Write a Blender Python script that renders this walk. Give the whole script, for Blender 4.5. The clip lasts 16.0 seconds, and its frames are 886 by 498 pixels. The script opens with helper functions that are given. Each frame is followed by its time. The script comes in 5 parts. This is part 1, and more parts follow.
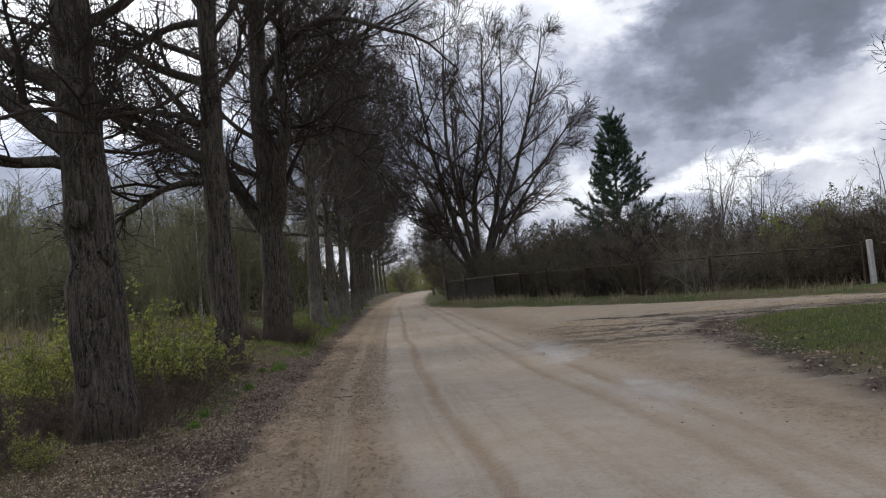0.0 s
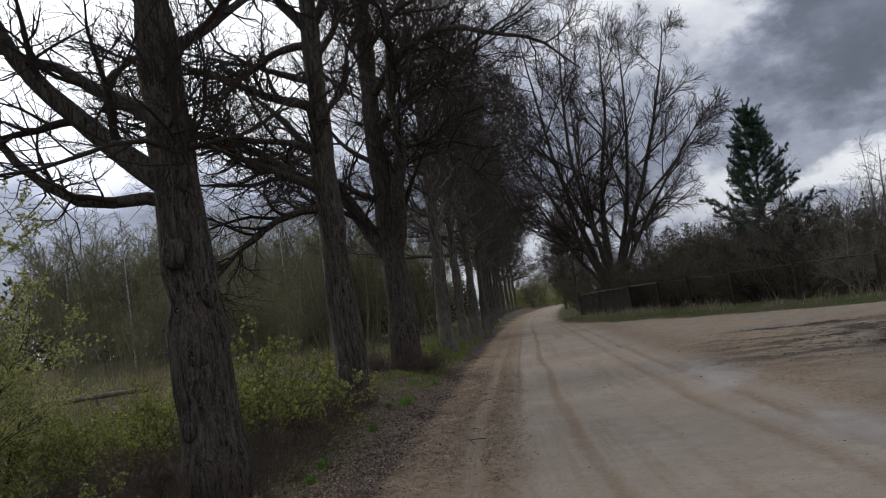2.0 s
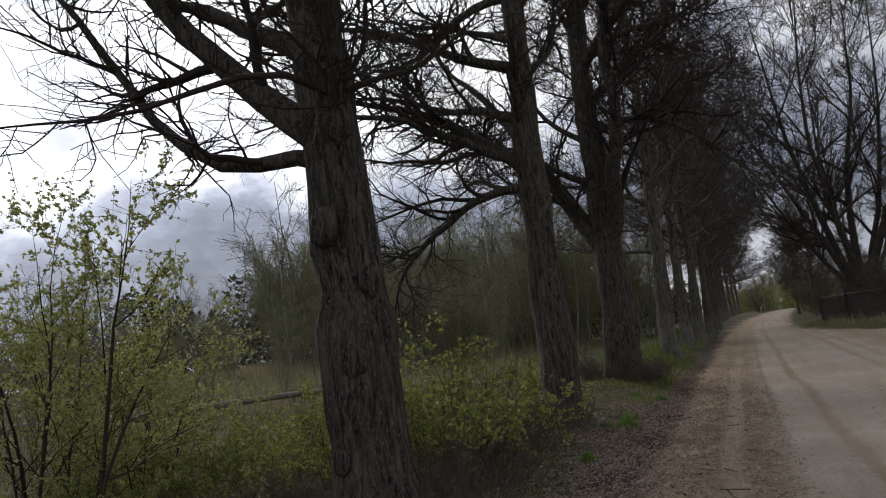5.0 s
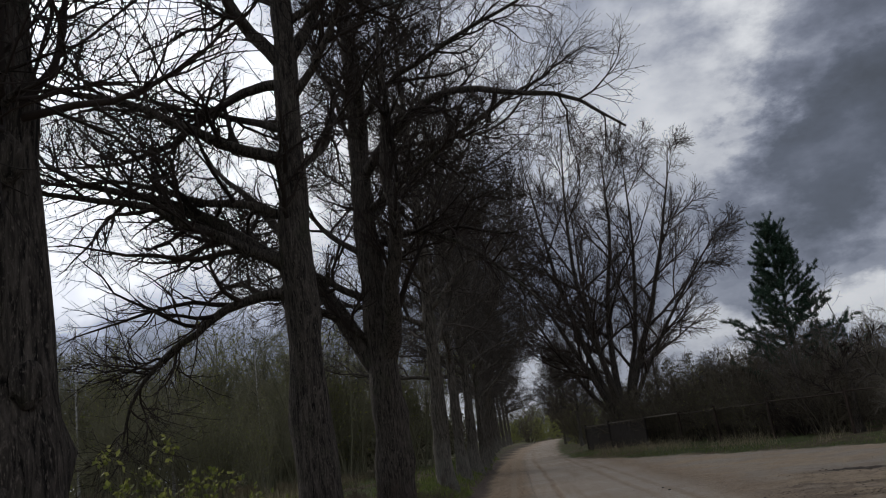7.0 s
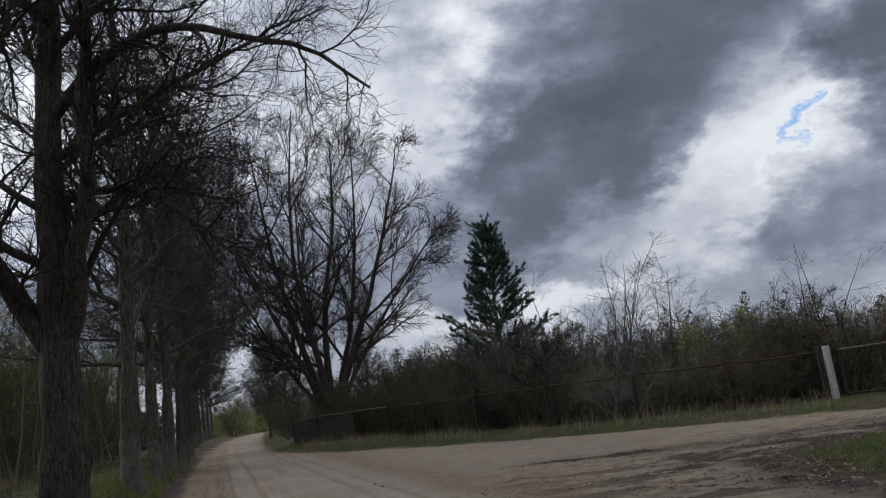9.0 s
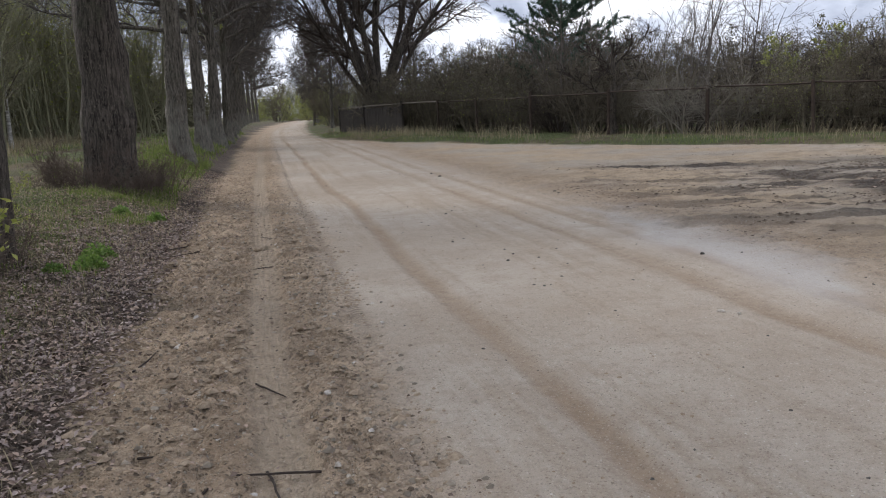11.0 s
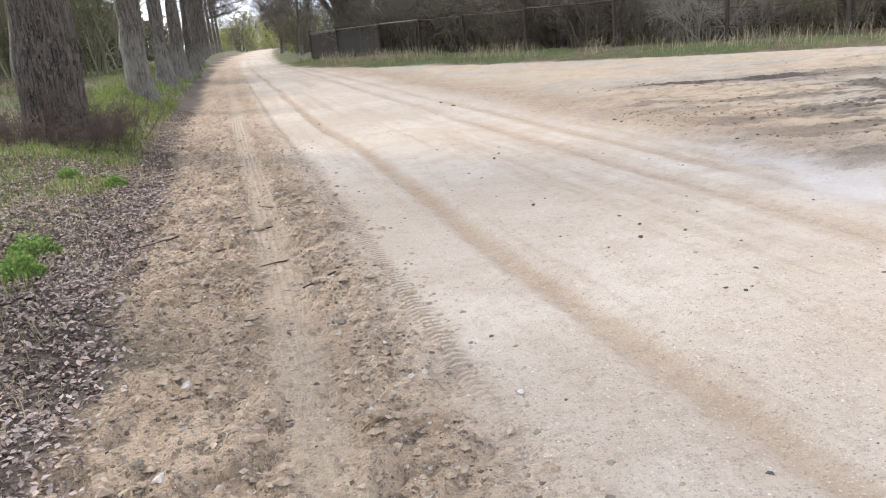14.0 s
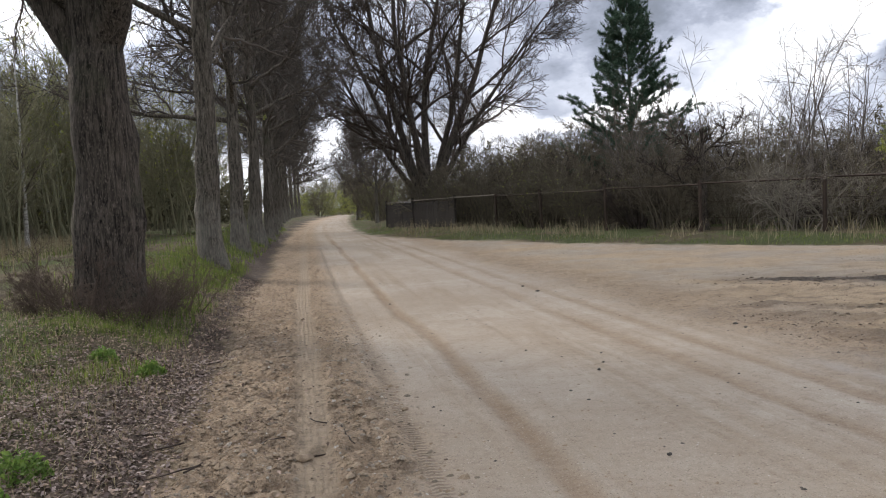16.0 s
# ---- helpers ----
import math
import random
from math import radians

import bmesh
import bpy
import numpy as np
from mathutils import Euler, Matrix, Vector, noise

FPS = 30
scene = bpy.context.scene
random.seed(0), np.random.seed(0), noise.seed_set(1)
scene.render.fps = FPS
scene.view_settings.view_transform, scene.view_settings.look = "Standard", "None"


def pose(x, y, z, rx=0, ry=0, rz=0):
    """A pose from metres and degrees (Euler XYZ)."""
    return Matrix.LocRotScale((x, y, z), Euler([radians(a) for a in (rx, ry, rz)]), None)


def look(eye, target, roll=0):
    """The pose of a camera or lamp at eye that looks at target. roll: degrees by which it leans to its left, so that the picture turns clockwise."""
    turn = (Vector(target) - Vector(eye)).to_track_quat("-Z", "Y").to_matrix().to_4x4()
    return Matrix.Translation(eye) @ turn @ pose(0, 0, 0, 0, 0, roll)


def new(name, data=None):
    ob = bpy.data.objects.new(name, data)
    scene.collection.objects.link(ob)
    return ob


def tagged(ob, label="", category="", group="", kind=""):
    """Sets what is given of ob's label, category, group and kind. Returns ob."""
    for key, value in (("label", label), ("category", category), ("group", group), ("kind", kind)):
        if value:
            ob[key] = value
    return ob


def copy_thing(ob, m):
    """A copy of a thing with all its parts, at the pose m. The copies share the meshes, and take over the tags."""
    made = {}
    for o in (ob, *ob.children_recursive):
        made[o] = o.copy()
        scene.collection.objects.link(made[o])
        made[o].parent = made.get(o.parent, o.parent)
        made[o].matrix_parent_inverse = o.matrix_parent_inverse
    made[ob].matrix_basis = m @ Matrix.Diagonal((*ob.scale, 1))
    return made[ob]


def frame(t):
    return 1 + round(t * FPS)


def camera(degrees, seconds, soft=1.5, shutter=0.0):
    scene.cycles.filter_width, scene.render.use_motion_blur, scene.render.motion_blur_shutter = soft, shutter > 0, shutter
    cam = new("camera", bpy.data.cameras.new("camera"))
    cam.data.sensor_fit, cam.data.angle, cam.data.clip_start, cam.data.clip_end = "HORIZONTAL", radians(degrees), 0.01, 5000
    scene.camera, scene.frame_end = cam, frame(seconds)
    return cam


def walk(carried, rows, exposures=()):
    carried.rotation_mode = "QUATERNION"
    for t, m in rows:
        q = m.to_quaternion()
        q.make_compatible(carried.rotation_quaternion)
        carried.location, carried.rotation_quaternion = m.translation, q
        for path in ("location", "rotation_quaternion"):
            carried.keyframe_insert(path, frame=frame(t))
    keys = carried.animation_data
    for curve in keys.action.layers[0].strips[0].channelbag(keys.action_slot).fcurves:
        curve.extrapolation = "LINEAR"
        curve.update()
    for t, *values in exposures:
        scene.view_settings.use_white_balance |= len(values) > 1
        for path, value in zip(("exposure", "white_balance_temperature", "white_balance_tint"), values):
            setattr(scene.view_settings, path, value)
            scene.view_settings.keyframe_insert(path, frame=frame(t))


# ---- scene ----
cam = camera(57.6, 16.0, soft=1.1)
PATH = [
    (0, (1.051, -2.952, 1.694), (0.980, -0.955, 1.777), -4.8),
    (0.5, (1.009, -2.591, 1.790), (0.867, -0.602, 1.946), -6.4),
    (1, (1.020, -2.177, 1.787), (0.779, -0.196, 1.920), -7.6),
    (1.5, (1.026, -1.831, 1.827), (0.738, 0.143, 1.971), -7.4),
    (2, (0.925, -1.430, 1.827), (0.547, 0.528, 1.985), -8.0),
    (2.5, (0.875, -1.039, 1.784), (0.310, 0.874, 1.921), -10.0),
    (3, (0.819, -0.680, 1.803), (0.093, 1.180, 1.926), -10.1),
    (3.2, (0.776, -0.548, 1.780), (0.010, 1.295, 1.895), -9.6),
    (5.3, (-0.042, 1.576, 1.816), (-0.897, 3.360, 2.112), -6.3),
    (5.5, (-0.076, 1.724, 1.793), (-0.863, 3.524, 2.165), -5.8),
    (6, (-0.126, 2.221, 1.800), (-0.813, 4.030, 2.305), -4.9),
    (6.5, (-0.263, 2.687, 1.763), (-0.751, 4.556, 2.280), -5.7),
    (7, (-0.358, 3.155, 1.749), (-0.662, 5.074, 2.220), -7.4),
    (7.5, (-0.410, 3.634, 1.747), (-0.545, 5.583, 2.174), -7.6),
    (8, (-0.445, 4.103, 1.719), (-0.333, 6.052, 2.153), -7.0),
    (8.5, (-0.486, 4.562, 1.711), (-0.230, 6.493, 2.168), -7.5),
    (9, (-0.541, 5.035, 1.764), (-0.166, 6.964, 2.133), -7.3),
    (9.5, (-0.587, 5.572, 1.654), (-0.178, 7.517, 1.883), -4.7),
    (10, (-0.753, 5.956, 1.593), (-0.491, 7.939, 1.606), -2.9),
    (10.2, (-0.800, 6.094, 1.533), (-0.576, 8.078, 1.422), -2.6),
    (12.3, (-0.967, 8.040, 1.446), (-0.709, 9.977, 1.023), -3.5),
    (12.5, (-1.027, 8.203, 1.429), (-0.744, 10.135, 0.996), -3.8),
    (13, (-1.194, 8.656, 1.420), (-0.892, 10.564, 0.902), -4.5),
    (13.5, (-1.301, 9.102, 1.411), (-1.034, 11.006, 0.859), -5.5),
    (14, (-1.362, 9.484, 1.438), (-1.101, 11.395, 0.908), -5.1),
    (14.5, (-1.387, 9.864, 1.495), (-1.189, 11.797, 1.019), -4.7),
    (15, (-1.306, 10.247, 1.509), (-1.141, 12.204, 1.133), -3.8),
    (15.5, (-1.314, 10.606, 1.519), (-1.161, 12.584, 1.269), -3.1),
    (16, (-1.375, 11.006, 1.552), (-1.238, 12.998, 1.440), -2.6),
]
EXPOSURES = [(t, stops + 0.1, kelvin, 10) for t, stops, kelvin in (
    (0, 0.06, 6750), (0.5, -0.25, 6700), (1, -0.45, 6700), (2, -0.4, 6700), (2.6, -0.5, 6800), (3.2, -0.5, 6850), (5.5, -0.45, 6850), (6.0, -0.7, 6750), (6.5, -0.95, 6650), (7.5, -0.74, 6600), (8.5, -0.65, 6500), (9.5, -0.36, 6500),
    (10.2, 0.1, 6600), (12.3, 1.1, 6600), (13, 1.33, 6550), (14, 1.76, 6550), (14.6, 1.76, 6550), (15.2, 1.47, 6650), (15.6, 1.18, 6800), (16, 0.7, 6950))]
walk(cam, [(t, look(eye, target, roll)) for t, eye, target, roll in PATH], EXPOSURES)

# ---------------------------------------------------------------- world and sun
SUN_AZ, SUN_EL = radians(-48), radians(36)   # azimuth from +y towards +x


def build_world():
    w = bpy.data.worlds.new("sky")
    scene.world = w
    w.use_nodes = True
    nt = w.node_tree
    nt.nodes.clear()
    N = nt.nodes.new

    def link(a, b):
        nt.links.new(a, b)

    def mathn(op, a, b=None, c=None, clamp=False):
        n = N("ShaderNodeMath")
        n.operation, n.use_clamp = op, clamp
        for i, v in enumerate((a, b, c)):
            if v is None:
                continue
            if isinstance(v, (int, float)):
                n.inputs[i].default_value = v
            else:
                link(v, n.inputs[i])
        return n.outputs[0]

    sky = N("ShaderNodeTexSky")
    sky.sky_type, sky.sun_disc = "NISHITA", False
    sky.sun_elevation, sky.sun_rotation = SUN_EL, SUN_AZ
    co = N("ShaderNodeTexCoord")
    sep = N("ShaderNodeSeparateXYZ")
    link(co.outputs["Generated"], sep.inputs[0])
    az, el = mathn("ARCTAN2", sep.outputs[0], sep.outputs[1]), mathn("ARCSINE", sep.outputs[2])

    def cloud_noise(scale, detail, offset, rough=0.55, distort=0.0):
        mp = N("ShaderNodeMapping")
        mp.inputs["Location"].default_value, mp.inputs["Scale"].default_value = offset, (1, 1, 1.7)
        link(co.outputs["Generated"], mp.inputs[0])
        n = N("ShaderNodeTexNoise")
        n.inputs["Scale"].default_value, n.inputs["Detail"].default_value = scale, detail
        n.inputs["Roughness"].default_value, n.inputs["Distortion"].default_value = rough, distort
        link(mp.outputs[0], n.inputs["Vector"])
        return n.outputs[0]

    broad, warp = cloud_noise(1.9, 3, (3.1, 0.4, 0), 0.5), cloud_noise(4.2, 6, (9.1, 2.4, 5), 0.55)
    fine = cloud_noise(5.0, 8, (1.3, 7.7, 0), 0.55, 0.0)
    puff, puff2 = cloud_noise(13.0, 6, (4.1, 2.2, 7), 0.6), cloud_noise(11.0, 6, (8.8, 5.1, 3), 0.6)

    def blob(a0, e0, ra, re, turn=0.0, hard=1.0):
        """1 in the middle of a cloud mass and 0 outside; azimuth, elevation and radii in degrees."""
        c, s = math.cos(radians(turn)), math.sin(radians(turn))
        da = mathn("ADD", mathn("SUBTRACT", az, radians(a0)), mathn("ADD", mathn("MULTIPLY", mathn("SUBTRACT", warp, 0.5), 0.20), mathn("MULTIPLY", mathn("SUBTRACT", puff, 0.5), 0.22)))
        de = mathn("ADD", mathn("SUBTRACT", el, radians(e0)), mathn("ADD", mathn("MULTIPLY", mathn("SUBTRACT", fine, 0.5), 0.14), mathn("MULTIPLY", mathn("SUBTRACT", puff2, 0.5), 0.16)))
        u = mathn("DIVIDE", mathn("ADD", mathn("MULTIPLY", da, c), mathn("MULTIPLY", de, s)), radians(ra))
        v = mathn("DIVIDE", mathn("SUBTRACT", mathn("MULTIPLY", de, c), mathn("MULTIPLY", da, s)), radians(re))
        r = mathn("SQRT", mathn("ADD", mathn("MULTIPLY", u, u), mathn("MULTIPLY", v, v)))
        return mathn("MULTIPLY", mathn("SUBTRACT", 1.0, r), hard, clamp=True)

    dens = mathn("ADD", mathn("MULTIPLY", fine, 0.45), mathn("ADD", mathn("MULTIPLY", broad, 0.30), mathn("MULTIPLY", puff, 0.25)))
    dens = mathn("SUBTRACT", dens, 0.02)
    masses = (
        (0.21, 20, 15.8, 14, 5.6, 16, 2.0), (0.20, 31, 25.5, 19, 7.5, 20, 1.8), (-0.12, 31.5, 12.0, 10, 4.8, 26, 2.2), (-0.22, 35.8, 13.2, 1.9, 1.2, 55, 1.0),
        (-0.11, 10.5, 21.5, 7, 6, -25, 1.6), (-0.17, 17, 5.6, 13, 2.3, 3, 1.7), (0.10, 39, 8.2, 7, 2.6, 8, 1.5), (0.24, 45, 17.5, 9, 7, 0, 1.7),
        (0.23, -34, 6.5, 32, 6.5, 0, 1.7), (-0.15, -30, 21, 24, 11, 0, 1.6), (0.17, -5, 10.5, 15, 6, 0, 1.5), (0.12, 56, 26, 20, 12, 0, 1.5))
    for sign, *shape in masses:
        b = blob(*shape)
        dens = mathn("ADD", dens, mathn("MULTIPLY", b, sign))
    ramp = N("ShaderNodeValToRGB")
    link(dens, ramp.inputs[0])
    e = ramp.color_ramp.elements
    e[0].position, e[0].color = 0.08, (0.50, 0.80, 1.30, 1)
    e[1].position, e[1].color = 0.86, (0.14, 0.16, 0.20, 1)
    for p, c in ((0.20, (1.22, 1.29, 1.40, 1)), (0.29, (1.24, 1.29, 1.37, 1)), (0.38, (0.98, 1.03, 1.13, 1)), (0.46, (0.70, 0.75, 0.87, 1)), (0.53, (0.47, 0.52, 0.65, 1)), (0.61, (0.31, 0.35, 0.46, 1)), (0.72, (0.19, 0.22, 0.29, 1))):
        k = e.new(p)
        k.color = c
    # brighter towards the sun behind the clouds
    glow = N("ShaderNodeVectorMath")
    glow.operation = "DOT_PRODUCT"
    link(co.outputs["Generated"], glow.inputs[0])
    glow.inputs[1].default_value = (math.sin(SUN_AZ) * math.cos(SUN_EL), math.cos(SUN_AZ) * math.cos(SUN_EL), math.sin(SUN_EL))
    g = mathn("POWER", mathn("MAXIMUM", glow.outputs["Value"], 0.0), 6.0)
    boost = mathn("ADD", mathn("MULTIPLY", g, 1.7), 0.88)
    mixc = N("ShaderNodeMix")
    mixc.data_type = "RGBA"
    mixc.blend_type = "MULTIPLY"
    mixc.inputs[0].default_value = 1.0
    link(ramp.outputs[0], mixc.inputs["A"])
    cb = N("ShaderNodeCombineXYZ")
    for i in range(3):
        link(boost, cb.inputs[i])
    link(cb.outputs[0], mixc.inputs["B"])
    bg1, bg2, add, out = N("ShaderNodeBackground"), N("ShaderNodeBackground"), N("ShaderNodeAddShader"), N("ShaderNodeOutputWorld")
    link(sky.outputs[0], bg1.inputs[0])
    bg1.inputs[1].default_value = 0.004
    link(mixc.outputs["Result"], bg2.inputs[0])
    bg2.inputs[1].default_value = 0.98
    link(bg1.outputs[0], add.inputs[0]), link(bg2.outputs[0], add.inputs[1])
    link(add.outputs[0], out.inputs[0])


build_world()
sun = new("sun", bpy.data.lights.new("sun", "SUN"))
sun.data.energy, sun.data.angle, sun.data.color = 1.5, radians(14), (1.0, 0.94, 0.86)
sun.matrix_world = look((0, 0, 0), (-math.sin(SUN_AZ) * math.cos(SUN_EL), -math.cos(SUN_AZ) * math.cos(SUN_EL), -math.sin(SUN_EL)))


# ---------------------------------------------------------------- materials
class Nodes:
    """Small helper to wire node materials."""

    def __init__(self, name, rough=0.85, spec=0.25):
        self.mat = bpy.data.materials.new(name)
        self.mat.use_nodes = True
        self.nt = self.mat.node_tree
        self.bsdf = self.nt.nodes["Principled BSDF"]
        self.bsdf.inputs["Roughness"].default_value = rough
        self.bsdf.inputs["Specular IOR Level"].default_value = spec

    def n(self, kind, **kw):
        node = self.nt.nodes.new(kind)
        for k, v in kw.items():
            node.inputs[k].default_value = v
        return node

    def link(self, a, b):
        self.nt.links.new(a, b)

    def coord(self, scale=(1, 1, 1), world=False):
        src = self.n("ShaderNodeNewGeometry").outputs["Position"] if world else self.n("ShaderNodeTexCoord").outputs["Object"]
        mp = self.n("ShaderNodeMapping")
        mp.inputs["Scale"].default_value = scale
        self.link(src, mp.inputs[0])
        return mp.outputs[0]

    def noise(self, co, scale, detail=4, rough=0.55, distort=0.0):
        t = self.n("ShaderNodeTexNoise", Scale=scale, Detail=detail, Roughness=rough, Distortion=distort)
        self.link(co, t.inputs["Vector"])
        return t.outputs[0]

    def ramp(self, fac, stops):
        r = self.n("ShaderNodeValToRGB")
        self.link(fac, r.inputs[0])
        e = r.color_ramp.elements
        while len(e) < len(stops):
            e.new(0.5)
        for el, (p, c) in zip(e, stops):
            el.position, el.color = p, (*c, 1)
        return r.outputs[0]

    def grey(self, fac, lo, hi):
        r = self.n("ShaderNodeMapRange")
        self.link(fac, r.inputs[0])
        r.inputs[1].default_value, r.inputs[2].default_value = lo, hi
        return r.outputs[0]

    def mix(self, fac, a, b, mode="MIX"):
        m = self.n("ShaderNodeMix")
        m.data_type, m.blend_type = "RGBA", mode
        for socket, v in ((m.inputs[0], fac), (m.inputs["A"], a), (m.inputs["B"], b)):
            if isinstance(v, (int, float)):
                socket.default_value = v
            elif isinstance(v, tuple):
                socket.default_value = (*v, 1)
            else:
                self.link(v, socket)
        return m.outputs["Result"]

    def math(self, op, a, b=0.0, clamp=False):
        m = self.n("ShaderNodeMath")
        m.operation, m.use_clamp = op, clamp
        for socket, v in ((m.inputs[0], a), (m.inputs[1], b)):
            if isinstance(v, (int, float)):
                socket.default_value = v
            else:
                self.link(v, socket)
        return m.outputs[0]

    def attr(self, name):
        a = self.n("ShaderNodeAttribute")
        a.attribute_name = name
        return a.outputs["Fac"]

    def bump(self, height, strength=0.5, distance=0.02):
        b = self.n("ShaderNodeBump", Strength=strength, Distance=distance)
        self.link(height, b.inputs["Height"])
        self.link(b.outputs[0], self.bsdf.inputs["Normal"])

    def color(self, c):
        if isinstance(c, tuple):
            self.bsdf.inputs["Base Color"].default_value = (*c, 1)
        else:
            self.link(c, self.bsdf.inputs["Base Color"])

    def island(self):
        return self.n("ShaderNodeNewGeometry").outputs["Random Per Island"]


def bark_material(name, dark, light, moss, ridge=1.0, lichen=0.0):
    k = Nodes(name, 0.92, 0.15)
    co = k.coord((1, 1, 0.13))
    co1 = k.coord()
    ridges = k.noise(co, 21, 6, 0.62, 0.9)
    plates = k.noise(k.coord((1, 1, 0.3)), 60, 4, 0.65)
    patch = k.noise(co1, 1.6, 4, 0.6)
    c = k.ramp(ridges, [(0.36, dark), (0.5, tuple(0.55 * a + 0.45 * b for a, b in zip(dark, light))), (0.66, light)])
    c = k.mix(k.grey(plates, 0.54, 0.70), c, tuple(1.45 * a for a in light))
    c = k.mix(k.math("MULTIPLY", k.grey(patch, 0.55, 0.72), 0.55), c, moss)
    if lichen > 0:
        # pale grey lichen crusts on the lower stem
        z = k.n("ShaderNodeSeparateXYZ")
        k.link(co1, z.inputs[0])
        spots = k.math("ADD", k.noise(co1, 2.6, 5, 0.7), k.grey(z.outputs[2], 4.5, 0.8))
        c = k.mix(k.math("MULTIPLY", k.grey(spots, 1.25, 1.65), lichen), c, (0.24, 0.23, 0.20))
    k.color(c)
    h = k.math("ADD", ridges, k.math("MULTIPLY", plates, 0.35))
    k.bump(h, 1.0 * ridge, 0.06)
    return k.mat


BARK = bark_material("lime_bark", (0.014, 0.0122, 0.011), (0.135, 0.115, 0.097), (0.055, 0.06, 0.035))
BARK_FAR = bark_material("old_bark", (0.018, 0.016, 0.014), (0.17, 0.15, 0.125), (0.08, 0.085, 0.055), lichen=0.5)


def twig_material(name, a, b):
    k = Nodes(name, 0.85, 0.2)
    r = k.noise(k.coord(), 3.0, 3)
    k.color(k.mix(k.math("ADD", k.math("MULTIPLY", k.island(), 0.7), k.math("MULTIPLY", r, 0.3)), a, b))
    return k.mat


TWIG = twig_material("lime_twigs", (0.022, 0.0175, 0.015), (0.058, 0.043, 0.035))
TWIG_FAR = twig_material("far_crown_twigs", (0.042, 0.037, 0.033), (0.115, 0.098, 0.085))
TWIG_CROWN = twig_material("great_crown_twigs", (0.034, 0.027, 0.023), (0.095, 0.075, 0.063))
TWIG_RUSSET = twig_material("russet_twigs", (0.06, 0.043, 0.035), (0.145, 0.11, 0.088))
TWIG_PALE = twig_material("pale_twigs", (0.11, 0.097, 0.08), (0.24, 0.215, 0.18))
TWIG_GREY = twig_material("grey_twigs", (0.075, 0.066, 0.06), (0.16, 0.14, 0.125))
TWIG_BROWN = twig_material("thicket_twigs", (0.06, 0.053, 0.039), (0.178, 0.153, 0.112))
TWIG_OLIVE = twig_material("young_wood_twigs", (0.13, 0.13, 0.08), (0.29, 0.275, 0.18))


def leaf_material(name, a, b, rough=0.55, thin=0.45):
    """A thin blade: part of the light passes through it."""
    k = Nodes(name, rough, 0.3)
    col = k.mix(k.island(), a, b)
    k.color(col)
    if thin > 0:
        tr, mx = k.n("ShaderNodeBsdfTranslucent"), k.n("ShaderNodeMixShader", Fac=thin)
        k.link(col, tr.inputs["Color"])
        k.link(k.bsdf.outputs[0], mx.inputs[1]), k.link(tr.outputs[0], mx.inputs[2])
        out = next(n for n in k.nt.nodes if n.type == "OUTPUT_MATERIAL")
        k.link(mx.outputs[0], out.inputs["Surface"])
    return k.mat


LEAF_YELLOW = leaf_material("spring_leaves", (0.15, 0.185, 0.04), (0.36, 0.37, 0.11))
LEAF_PALE = leaf_material("willow_leaves", (0.24, 0.27, 0.08), (0.45, 0.45, 0.18))
NEEDLE = leaf_material("pine_needles", (0.025, 0.055, 0.034), (0.075, 0.13, 0.085), 0.5, 0.2)
GRASS_GREEN = leaf_material("fresh_grass", (0.07, 0.105, 0.02), (0.2, 0.24, 0.065))
GRASS_DRY = leaf_material("dry_grass", (0.17, 0.14, 0.085), (0.36, 0.31, 0.20))
LITTER = leaf_material("fallen_leaves", (0.05, 0.033, 0.026), (0.40, 0.30, 0.24), 0.9, 0.0)
PALE_LITTER = leaf_material("curled_leaves", (0.09, 0.06, 0.052), (0.38, 0.31, 0.28), 0.8, 0.0)
WEED = leaf_material("weed_leaves", (0.08, 0.15, 0.035), (0.19, 0.28, 0.07))


def stone_material():
    k = Nodes("gravel_stone", 0.9, 0.2)
    c = k.ramp(k.island(), [(0.0, (0.10, 0.085, 0.07)), (0.45, (0.25, 0.21, 0.165)), (0.85, (0.38, 0.33, 0.27)), (1.0, (0.6, 0.57, 0.53))])
    g = k.noise(k.coord(), 60, 3)
    k.color(k.mix(k.grey(g, 0.3, 0.8), c, (0.2, 0.165, 0.125)))
    k.bump(g, 0.4, 0.004)
    return k.mat


STONE = stone_material()


def plain(name, a, b, scale=8, rough=0.85, metal=0.0, stretch=(1, 1, 1)):
    k = Nodes(name, rough)
    n1, n2 = k.noise(k.coord(stretch), scale, 5, 0.6), k.noise(k.coord(), scale * 7, 3)
    k.color(k.mix(k.grey(k.math("ADD", k.math("MULTIPLY", n1, 0.75), k.math("MULTIPLY", n2, 0.25)), 0.33, 0.68), a, b))
    k.bsdf.inputs["Metallic"].default_value = metal
    k.bump(n2, 0.35, 0.004)
    return k.mat


CONCRETE = plain("weathered_concrete", (0.33, 0.32, 0.30), (0.52, 0.51, 0.48), 6)
RUST = plain("rusty_steel", (0.032, 0.024, 0.02), (0.075, 0.052, 0.04), 9, 0.8, 0.2)
OLD_WOOD = plain("grey_old_wood", (0.10, 0.085, 0.07), (0.24, 0.21, 0.18), 7, 0.9, 0, (1, 1, 0.2))
DARK_WOOD = plain("dark_fence_boards", (0.022, 0.019, 0.017), (0.065, 0.056, 0.05), 7, 0.9, 0, (1, 1, 0.15))
BIRCH = plain("birch_bark", (0.10, 0.09, 0.08), (0.62, 0.60, 0.56), 5, 0.7, 0, (1, 1, 2.5))


